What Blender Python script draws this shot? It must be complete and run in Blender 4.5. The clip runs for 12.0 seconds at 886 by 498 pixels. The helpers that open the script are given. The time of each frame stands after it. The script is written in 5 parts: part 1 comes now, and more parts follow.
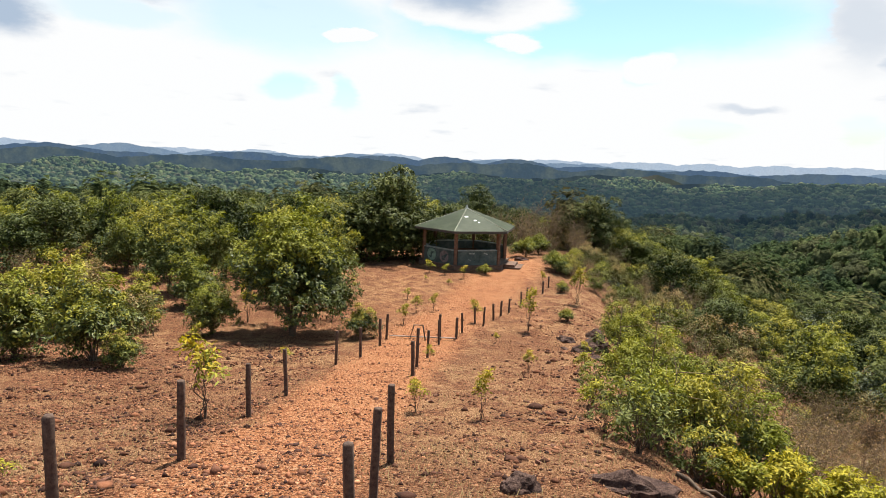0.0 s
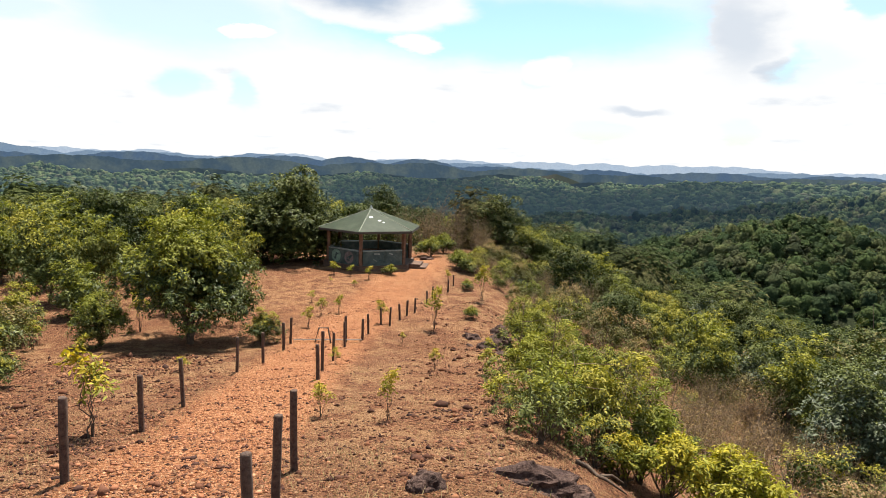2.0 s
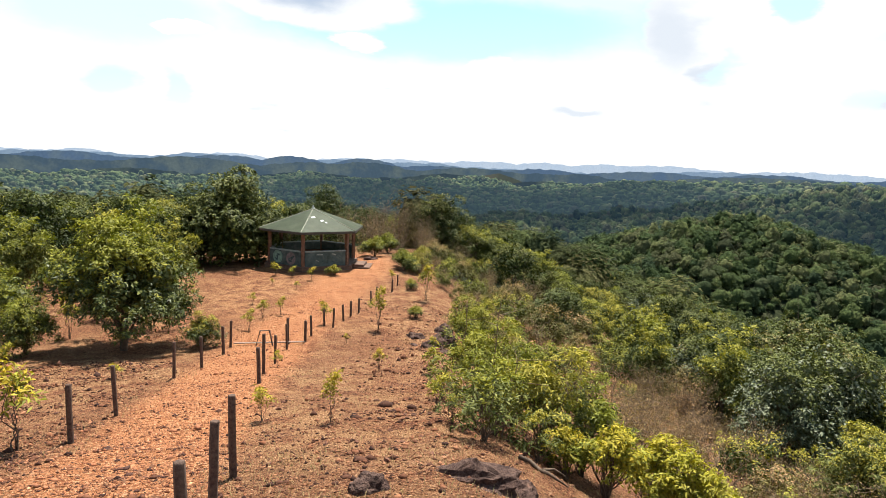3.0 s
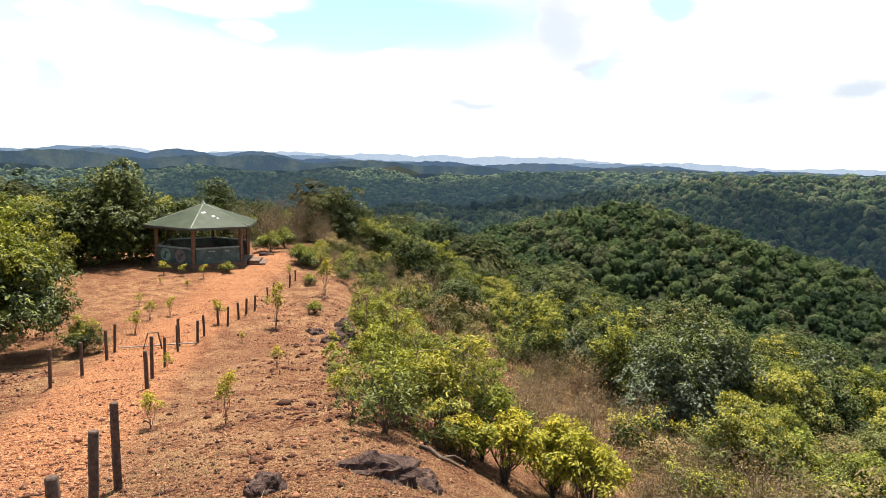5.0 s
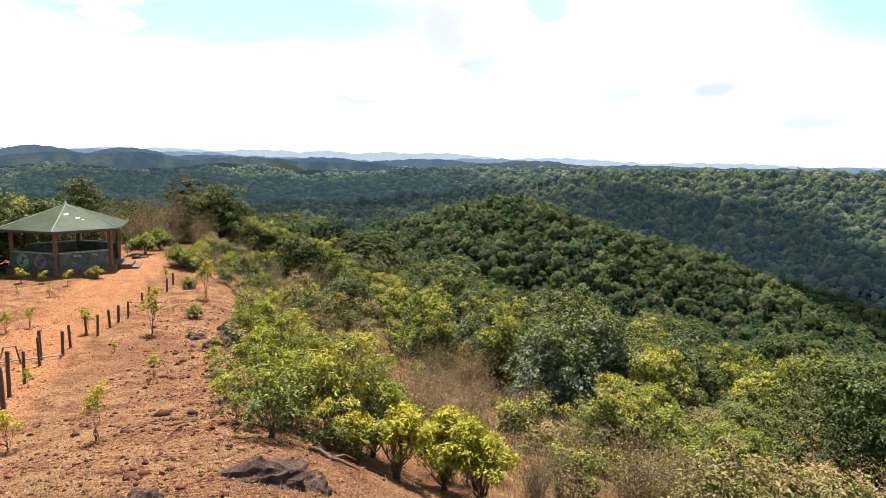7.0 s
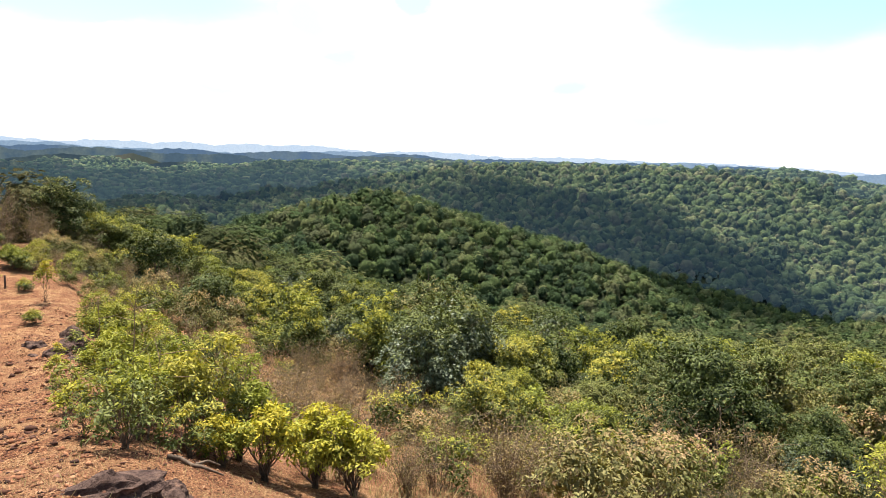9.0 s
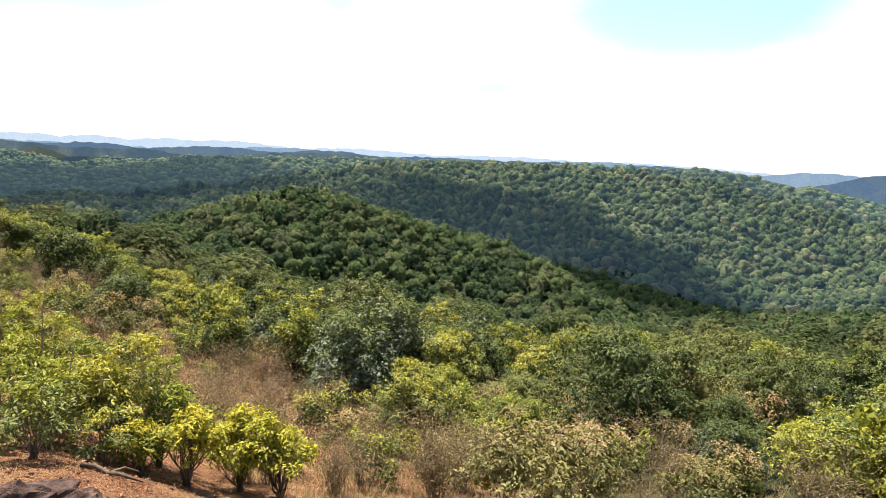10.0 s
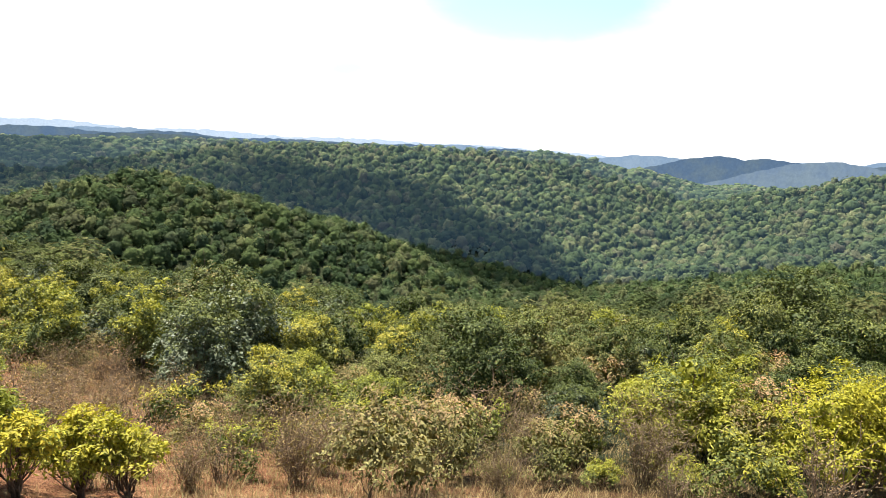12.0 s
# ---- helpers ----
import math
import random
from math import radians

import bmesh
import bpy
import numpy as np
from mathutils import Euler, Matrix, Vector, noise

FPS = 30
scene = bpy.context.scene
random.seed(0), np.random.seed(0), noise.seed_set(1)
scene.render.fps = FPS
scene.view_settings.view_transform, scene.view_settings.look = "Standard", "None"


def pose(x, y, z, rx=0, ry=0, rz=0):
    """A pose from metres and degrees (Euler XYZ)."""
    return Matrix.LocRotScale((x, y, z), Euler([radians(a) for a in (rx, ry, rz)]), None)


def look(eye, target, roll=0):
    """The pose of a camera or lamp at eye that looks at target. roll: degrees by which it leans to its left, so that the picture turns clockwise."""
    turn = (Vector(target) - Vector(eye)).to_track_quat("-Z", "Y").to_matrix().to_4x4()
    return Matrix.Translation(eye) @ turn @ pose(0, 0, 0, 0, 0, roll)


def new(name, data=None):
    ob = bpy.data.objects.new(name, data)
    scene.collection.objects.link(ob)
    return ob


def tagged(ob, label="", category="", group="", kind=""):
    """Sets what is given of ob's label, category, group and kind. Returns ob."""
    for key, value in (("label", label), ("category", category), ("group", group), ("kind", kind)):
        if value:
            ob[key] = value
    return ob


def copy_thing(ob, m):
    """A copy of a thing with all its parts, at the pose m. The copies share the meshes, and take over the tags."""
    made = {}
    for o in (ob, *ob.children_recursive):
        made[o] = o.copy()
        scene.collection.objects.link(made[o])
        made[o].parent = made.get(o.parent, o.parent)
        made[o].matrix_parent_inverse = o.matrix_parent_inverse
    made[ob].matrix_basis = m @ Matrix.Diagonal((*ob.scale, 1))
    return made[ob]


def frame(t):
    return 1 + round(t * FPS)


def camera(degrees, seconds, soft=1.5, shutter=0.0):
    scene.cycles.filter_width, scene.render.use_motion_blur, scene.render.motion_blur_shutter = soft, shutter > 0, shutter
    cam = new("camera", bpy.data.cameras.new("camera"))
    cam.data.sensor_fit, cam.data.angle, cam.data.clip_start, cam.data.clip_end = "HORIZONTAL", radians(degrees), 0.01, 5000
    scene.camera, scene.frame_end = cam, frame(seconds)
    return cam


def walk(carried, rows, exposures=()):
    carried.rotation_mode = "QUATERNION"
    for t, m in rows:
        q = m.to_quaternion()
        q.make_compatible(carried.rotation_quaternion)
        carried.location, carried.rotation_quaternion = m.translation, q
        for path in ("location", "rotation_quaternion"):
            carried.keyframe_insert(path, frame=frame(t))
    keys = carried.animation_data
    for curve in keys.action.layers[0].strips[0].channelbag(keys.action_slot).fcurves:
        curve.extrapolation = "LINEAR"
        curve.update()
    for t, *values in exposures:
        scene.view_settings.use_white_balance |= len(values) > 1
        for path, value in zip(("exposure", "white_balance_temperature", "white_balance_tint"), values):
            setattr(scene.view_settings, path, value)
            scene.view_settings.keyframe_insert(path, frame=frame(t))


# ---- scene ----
cam = camera(68.3, 12.0, soft=0.5)
# seconds, place in metres, yaw, pitch, roll in degrees
ROWS = [
    (0.0, -0.000, 0.000, 8.000, -0.00, -8.08, -2.02),
    (0.5, 0.012, 0.014, 8.002, -2.47, -8.04, -2.10),
    (1.0, 0.018, 0.017, 8.001, -4.29, -7.86, -2.14),
    (1.5, 0.034, 0.011, 8.002, -6.27, -7.96, -2.29),
    (2.0, 0.060, -0.003, 8.008, -8.31, -7.80, -1.98),
    (2.5, 0.087, -0.006, 8.006, -10.91, -7.76, -1.99),
    (3.0, 0.108, -0.003, 8.006, -13.22, -7.68, -1.97),
    (5.0, 0.172, -0.028, 8.003, -22.07, -8.06, -1.77),
    (5.5, 0.187, -0.034, 8.000, -24.56, -8.30, -1.73),
    (6.0, 0.211, -0.039, 7.999, -26.73, -8.21, -1.54),
    (6.5, 0.226, -0.051, 8.002, -29.62, -8.11, -1.49),
    (7.0, 0.234, -0.068, 8.011, -31.89, -8.14, -1.56),
    (9.0, 0.278, -0.093, 8.002, -43.31, -8.37, -2.09),
    (9.5, 0.267, -0.100, 7.997, -47.18, -8.17, -2.84),
    (10.0, 0.241, -0.121, 7.990, -49.66, -8.32, -2.71),
    (10.5, 0.251, -0.144, 7.984, -52.37, -9.08, -2.88),
    (11.0, 0.250, -0.166, 7.975, -55.55, -8.92, -3.05),
    (11.5, 0.232, -0.167, 7.969, -59.10, -9.14, -3.24),
    (12.0, 0.209, -0.164, 7.957, -62.25, -9.23, -3.05),
]
walk(cam, [(t, pose(x, y, z, 90 + pitch, roll, yaw)) for t, x, y, z, yaw, pitch, roll in ROWS], [(0.0, 1.36), (2.0, 1.40), (3.0, 1.55), (6.0, 1.62), (9.0, 1.82), (12.0, 1.92)])

# ---------------------------------------------------------------- sky and sun
SUN_AZ, SUN_EL = 24.0, 69.0          # degrees to the right of +y, and above the horizon
world = bpy.data.worlds.new("sky")
scene.world = world
world.use_nodes = True


# bearing, elevation, half-width, half-height in degrees of what shows in the low sky
CLEAR = ((13.0, 11.0, 19.0, 3.1, 1.0), (-13.4, 10.6, 9.0, 3.0, 0.55), (23.1, 12.2, 9.0, 2.6, 0.5), (69.8, 12.2, 12.5, 4.6, 1.0), (34.5, 8.2, 2.4, 1.3, 0.6), (40.2, 12.4, 1.4, 1.4, 0.8),
         (-13.3, 5.4, 2.1, 1.3, 0.95), (-8.5, 4.9, 1.3, 1.6, 0.95), (21.7, 2.7, 2.8, 0.9, 0.7), (32.4, 3.0, 1.4, 1.1, 0.7), (48.5, 9.8, 4.0, 0.9, 0.35),
         (45.1, 5.4, 1.6, 1.0, 0.7), (35.7, 7.9, 3.6, 1.6, 0.25), (16.0, 6.9, 1.6, 0.8, 0.7), (-26.0, 10.0, 5.0, 1.0, 0.4))
PUFFS = ((5.6, 9.6, 2.5, 0.95), (2.4, 12.6, 8.6, 2.4), (-8.2, 9.8, 2.4, 0.6), (32.4, 10.2, 3.6, 4.4), (16.5, 7.6, 3.0, 1.5))
BELLIES = ((1.2, 13.5, 6.6, 2.0, 1.0), (-33.2, 9.2, 2.8, 1.8, 1.0), (31.6, 10.6, 3.2, 3.8, 0.5), (24.5, 4.7, 2.8, 0.4, 0.5), (53.3, 5.8, 2.5, 1.1, 0.6), (46.8, 5.3, 3.2, 0.8, 0.45), (61.2, 3.3, 3.2, 0.8, 0.5), (34.5, 7.6, 2.2, 0.9, 0.55), (-24.0, 11.5, 4.0, 0.7, 0.5))


def build_sky(wd):
    nt = wd.node_tree
    nt.nodes.clear()
    n = nt.nodes.new
    L = nt.links.new

    def calc(op, a, b=None, c=None):
        m = n("ShaderNodeMath")
        m.operation = op
        for value, socket in zip((a, b, c), m.inputs):
            if isinstance(value, (int, float)):
                socket.default_value = value
            elif value is not None:
                L(value, socket)
        return m.outputs[0]

    def step(value, lo, hi, c=0.0, d=1.0):
        m = n("ShaderNodeMapRange")
        m.interpolation_type = 'SMOOTHSTEP'
        for k, v in zip((1, 2, 3, 4), (lo, hi, c, d)):
            m.inputs[k].default_value = v
        L(value, m.inputs[0])
        return m.outputs[0]

    def cloudy(vector, scale, detail, rough):
        t = n("ShaderNodeTexNoise")
        t.inputs["Scale"].default_value, t.inputs["Detail"].default_value, t.inputs["Roughness"].default_value = scale, detail, rough
        L(vector, t.inputs["Vector"])
        return t

    out, bg = n("ShaderNodeOutputWorld"), n("ShaderNodeBackground")
    sky = n("ShaderNodeTexSky")
    sky.sky_type, sky.sun_disc = 'NISHITA', False
    sky.sun_elevation, sky.sun_rotation = radians(SUN_EL), radians(SUN_AZ)
    sky.altitude, sky.air_density, sky.dust_density, sky.ozone_density = 100, 1.0, 1.2, 1.0
    tint = n("ShaderNodeVectorMath"); tint.operation = 'MULTIPLY'
    tint.inputs[1].default_value = (0.064, 0.076, 0.070)
    L(sky.outputs[0], tint.inputs[0])
    co, sep = n("ShaderNodeTexCoord"), n("ShaderNodeSeparateXYZ")
    L(co.outputs["Generated"], sep.inputs[0])
    az = calc('MULTIPLY', calc('ARCTAN2', sep.outputs[0], sep.outputs[1]), 57.2958)
    el = calc('MULTIPLY', calc('ARCSINE', sep.outputs[2]), 57.2958)
    spot = n("ShaderNodeCombineXYZ")
    L(calc('MULTIPLY', az, 0.42), spot.inputs[0]); L(el, spot.inputs[1])
    ragged = cloudy(spot.outputs[0], 0.42, 6.0, 0.6)
    # the same place, pushed about so that the rims are ragged
    shift = n("ShaderNodeVectorMath"); shift.operation = 'MULTIPLY_ADD'
    shift.inputs[1].default_value, shift.inputs[2].default_value = (5.5, 2.2, 0), (-2.75, -1.1, 0)
    L(ragged.outputs["Color"], shift.inputs[0])
    flat = n("ShaderNodeCombineXYZ")
    L(az, flat.inputs[0]); L(el, flat.inputs[1])
    place = n("ShaderNodeVectorMath"); place.operation = 'ADD'
    L(flat.outputs[0], place.inputs[0]); L(shift.outputs[0], place.inputs[1])

    def gather(spots, lo, hi):
        total = None
        for a, e, w, h, *depth in spots:
            move = n("ShaderNodeVectorMath"); move.operation = 'MULTIPLY_ADD'
            move.inputs[1].default_value, move.inputs[2].default_value = (1 / w, 1 / h, 0), (-a / w, -e / h, 0)
            L(place.outputs[0], move.inputs[0])
            size = n("ShaderNodeVectorMath"); size.operation = 'LENGTH'
            L(move.outputs[0], size.inputs[0])
            f = step(size.outputs["Value"], lo, hi, depth[0] if depth else 1.0, 0.0)
            total = f if total is None else calc('MAXIMUM', total, f)
        return total

    # clouds lie on a flat layer: direction divided by its height; closed low down, broken overhead
    inv = calc('DIVIDE', 1.0, calc('ADD', calc('MAXIMUM', sep.outputs[2], 0.0), 0.16))
    layer = n("ShaderNodeVectorMath"); layer.operation = 'SCALE'
    L(co.outputs["Generated"], layer.inputs[0]); L(inv, layer.inputs["Scale"])
    big = cloudy(layer.outputs[0], 0.95, 7.0, 0.52)
    high = step(calc('ADD', big.outputs[0], step(el, 9.0, 28.0, 0.40, -0.10)), 0.47, 0.66)
    clear = gather(CLEAR, 0.55, 1.25)
    cover = calc('MAXIMUM', calc('MULTIPLY', high, calc('SUBTRACT', 1.0, clear)), gather(PUFFS, 0.75, 1.1))
    belly = calc('MAXIMUM', gather(BELLIES, 0.30, 1.25), step(cloudy(layer.outputs[0], 2.3, 5.0, 0.5).outputs[0], 0.62, 0.80, 0.0, 0.4))
    cloud = n("ShaderNodeMix"); cloud.data_type = 'RGBA'
    cloud.inputs[6].default_value, cloud.inputs[7].default_value = (0.385, 0.388, 0.39, 1), (0.175, 0.215, 0.270, 1)
    L(belly, cloud.inputs[0])
    mix = n("ShaderNodeMix"); mix.data_type = 'RGBA'
    L(cover, mix.inputs[0]); L(tint.outputs[0], mix.inputs[6]); L(cloud.outputs[2], mix.inputs[7])
    L(mix.outputs[2], bg.inputs[0])
    bg.inputs[1].default_value = 1.0
    L(bg.outputs[0], out.inputs[0])


build_sky(world)
sun = new("sun", bpy.data.lights.new("sun", 'SUN'))
sun.data.energy, sun.data.angle, sun.data.color = 4.4, radians(0.53), (1.0, 0.95, 0.86)
_sa, _se = radians(SUN_AZ), radians(SUN_EL)
sun.matrix_world = look((60 * math.sin(_sa) * math.cos(_se), 60 * math.cos(_sa) * math.cos(_se), 8 + 60 * math.sin(_se)), (0, 0, 8))

# ---------------------------------------------------------------- the lie of the land
# The first eye stands at (0, 0, 8); the bare spur runs ahead along +y, the valley lies to the right.
def smin(a, b, k):
    h = np.clip(0.5 + 0.5 * (b - a) / k, 0, 1)
    return b * (1 - h) + a * h - k * h * (1 - h)


def smax(a, b, k):
    return -smin(-a, -b, k)


def wave(x, y, s, p):
    """Smooth rolling noise of wavelength about s metres, -1 to 1."""
    x, y = x / s * 6.283, y / s * 6.283
    return (np.sin(x + 1.7 * np.sin(0.61 * y + p) + p) * np.cos(0.83 * y + 1.3 * np.sin(0.73 * x - p) + 2 * p)
            + 0.5 * np.sin(1.9 * x - 1.1 * y + 3 * p + np.sin(1.3 * y)) * np.cos(1.7 * y + 0.9 * x + p)) / 1.4


def along(x, y, line):
    """Distance to a line of (x, y, z) points, and the z of its nearest place, eased from one stretch into the next."""
    far, level = [], []
    for (ax, ay, az), (bx, by, bz) in zip(line, line[1:]):
        dx, dy = bx - ax, by - ay
        f = np.clip(((x - ax) * dx + (y - ay) * dy) / (dx * dx + dy * dy), 0, 1)
        far.append(np.hypot(x - ax - f * dx, y - ay - f * dy))
        level.append(az + f * (bz - az))
    far, level = np.array(far), np.array(level)
    best = far.min(0)
    w = np.exp((best - far) / 22)
    return best, (w * level).sum(0) / w.sum(0)


def path_x(y):
    return np.interp(y, [-20, 3, 8, 13, 20, 26, 36, 44, 60], [-1.6, -1.9, -2.0, -1.9, -1.25, -0.4, 2.6, 5.2, 7.0])


def edge_x(y):
    """Where the bare spur breaks off into the valley."""
    return np.interp(y, [-60, 0, 3, 6, 8, 12, 24, 33, 42, 60, 90, 140, 200, 320], [-6, 0.3, 1.0, 1.7, 2.1, 3.1, 5.8, 7.4, 9.0, 13, 30, 68, 108, 150])


def hgt(x, y):
    x, y = np.asarray(x, float), np.asarray(y, float)
    crest = np.interp(y, [-200, -60, -6, 0, 3, 5, 6, 8, 9.5, 13, 20, 24, 32, 44, 60, 90, 140, 200, 320, 600],
                      [-60, -14, -1.9, -1.7, -2.6, -3.2, -3.45, -3.98, -4.35, -5.25, -6.5, -7.05, -7.45, -7.22, -8.0, -13.5, -29, -54, -95, -125])
    d = np.maximum(x - edge_x(y), 0)
    fall = np.interp(d, [0, 1, 4, 8, 14, 45, 95, 130, 260, 500], [0, 0.35, 2.1, 3.7, 5.7, 12.0, 18.5, 28, 85, 140])
    west = np.maximum(-3.5 - x, 0)
    side = np.interp(west, [0, 20, 60, 110, 200, 400], [0, 0.4, 1.6, 4, 22, 60])
    west_crest = np.interp(y, [-200, -40, 0, 6, 14, 24, 60, 110, 160, 240, 400], [-60, -9, -3.2, -4.1, -5.5, -6.8, -8.0, -10.5, -22, -48, -75])
    mix = np.clip((-x - 2) / 14, 0, 1)
    home = crest * (1 - mix) + west_crest * mix - fall - side
    r = np.hypot(x, y)
    # beyond the near scrub the home slope drops off, shaped to fit the tree-line angles from the camera: its brow sinks
    # from the spur's end round to the valley and rises again
    bearing = np.degrees(np.arctan2(x, y))
    sink = np.interp(bearing, [16, 20, 22, 24.7, 27, 32, 35.5, 40, 48, 56, 64, 71, 78, 85, 91, 97, 110], [-3.7, -4.6, -5.2, -6.0, -7.0, -9.2, -10.8, -12.0, -13.6, -13.8, -14.0, -13.3, -12.3, -11.2, -9.8, -8.6, -8.0])
    line = r * np.tan(np.radians(sink)) - 4.6
    rim = np.clip((bearing - 17) / 4, 0, 1) * np.clip((31 - bearing) / 4, 0, 1)
    home = np.where(rim > 0, home * (1 - rim) + rim * smax(home, line - 0.16 * np.abs(r - 84), 2.5), home)
    drop = np.clip((r - 48) / 20, 0, 1) * np.clip((bearing - 17) / 6, 0, 1) * np.clip((120 - bearing) / 20, 0, 1)
    home = home * (1 - drop) + drop * smin(home, line - np.maximum(r - 100, 0) * 0.14, 3.0)
    valley, floor_z = along(x, y, [(-300, 700, -78), (120, 420, -80), (280, 290, -96), (400, 140, -106), (800, 60, -92), (1300, 110, -64), (2600, 300, -90)])
    rolls = np.interp(r, [0, 500, 1000, 1600, 2000, 4700], [-72, -70, -62, -58, -95, -160])
    rolls = rolls + (wave(x, y, 620, 0.7) * 11 + wave(x, y, 260, 2.1) * 6) * np.interp(r, [300, 700, 1500], [0.6, 1.2, 2.0])
    slopes = floor_z + 0.30 * np.sqrt(valley ** 2 + 900) - 9 + wave(x, y, 170, 1.1) * np.clip(valley / 60, 0, 1) * 5
    land = smin(slopes, rolls, 16)
    for rate, line in ((0.42, [(215, 380, -48), (240, 310, -29), (310, 235, -52), (385, 155, -98)]),      # spur before the valley head
                       (0.22, [(560, 1000, -30), (640, 600, -17), (770, 420, -13), (900, 275, -11), (905, 180, -30), (890, 95, -57)]),     # plateau beyond
                       (0.26, [(850, 70, -58), (850, -4, -37), (845, -94, -15), (800, -400, 2), (800, -900, -8)]),                    # hill on the right
                       (0.30, [(170, 1000, -38), (260, 1150, -46)]), (0.30, [(-350, 1200, -42), (-100, 1300, -50)])):
        dist, top = along(x, y, line)
        folds = wave(x, y, 150, 0.9) * 6 * np.clip(dist / 150, 0, 1)
        land = smax(land, top - rate * np.sqrt(dist ** 2 + 400) + 20 * rate + folds, 10)
    z = smax(home, land, 6)
    near = np.clip((140 - r) / 60, 0, 1)
    z = z + near * (wave(x, y, 3.1, 0.3) * 0.05 + wave(x, y, 9.0, 1.9) * 0.12) * np.clip(r / 6, 0, 1)
    return z + 8.0

# ---------------------------------------------------------------- materials
def material(name, build):
    m = bpy.data.materials.new(name)
    m.use_nodes = True
    nt = m.node_tree
    nt.nodes.clear()
    out = nt.nodes.new("ShaderNodeOutputMaterial")
    shader = build(nt.nodes.new, nt.links.new)
    nt.links.new(shader, out.inputs[0])
    return m


def tex(n, L, scale, detail=4.0, rough=0.55, local=False):
    t = n("ShaderNodeTexNoise")
    t.inputs["Detail"].default_value, t.inputs["Roughness"].default_value = detail, rough
    t.inputs["Scale"].default_value = scale
    if local:
        L(n("ShaderNodeTexCoord").outputs["Object"], t.inputs["Vector"])
    else:
        L(n("ShaderNodeNewGeometry").outputs["Position"], t.inputs["Vector"])
    return t.outputs[0]


def ramp(n, L, value, stops):
    r = n("ShaderNodeValToRGB")
    el = r.color_ramp.elements
    while len(el) < len(stops):
        el.new(0.5)
    for e, (at, c) in zip(el, stops):
        e.position, e.color = at, (*c, 1)
    L(value, r.inputs[0])
    return r.outputs[0]


def blend(n, L, f, a, b, how='MIX'):
    m = n("ShaderNodeMix")
    m.data_type, m.blend_type = 'RGBA', how
    for value, socket in ((f, m.inputs[0]), (a, m.inputs[6]), (b, m.inputs[7])):
        if isinstance(value, (int, float)):
            socket.default_value = value
        elif isinstance(value, tuple):
            socket.default_value = (*value, 1)
        else:
            L(value, socket)
    return m.outputs[2]


def span(n, L, value, a, b, c=0.0, d=1.0):
    m = n("ShaderNodeMapRange")
    for k, v in zip((1, 2, 3, 4), (a, b, c, d)):
        m.inputs[k].default_value = v
    L(value, m.inputs[0])
    return m.outputs[0]


def surface(n, L, colour, rough=0.85, bump=None, height=0.02, metal=0.0, spec=0.3):
    p = n("ShaderNodeBsdfPrincipled")
    if isinstance(colour, tuple):
        p.inputs["Base Color"].default_value = (*colour, 1)
    else:
        L(colour, p.inputs["Base Color"])
    if isinstance(rough, float):
        p.inputs["Roughness"].default_value = rough
    else:
        L(rough, p.inputs["Roughness"])
    p.inputs["Metallic"].default_value = metal
    p.inputs["Specular IOR Level"].default_value = spec
    if bump is not None:
        b = n("ShaderNodeBump")
        b.inputs["Distance"].default_value = height
        L(bump, b.inputs["Height"])
        L(b.outputs[0], p.inputs["Normal"])
    return p.outputs[0]


def attribute(n, name):
    a = n("ShaderNodeAttribute")
    a.attribute_name = name
    return a.outputs["Fac"]


def pebbles(n, L, scale):
    """Broken gravel: a tone for each piece, and how far a place lies from its middle."""
    v = n("ShaderNodeTexVoronoi")
    v.inputs["Scale"].default_value = scale
    v.inputs["Randomness"].default_value = 1.0
    warp = n("ShaderNodeTexNoise")
    warp.inputs["Scale"].default_value, warp.inputs["Detail"].default_value = scale * 0.9, 3.0
    g = n("ShaderNodeNewGeometry")
    L(g.outputs["Position"], warp.inputs["Vector"])
    push = n("ShaderNodeVectorMath"); push.operation = 'SCALE'
    push.inputs["Scale"].default_value = 0.9 / scale
    L(warp.outputs["Color"], push.inputs[0])
    add = n("ShaderNodeVectorMath"); add.operation = 'ADD'
    L(g.outputs["Position"], add.inputs[0]); L(push.outputs[0], add.inputs[1])
    L(add.outputs[0], v.inputs["Vector"])
    sep = n("ShaderNodeSeparateColor")
    L(v.outputs["Color"], sep.inputs[0])
    return sep.outputs[0], v.outputs["Distance"]


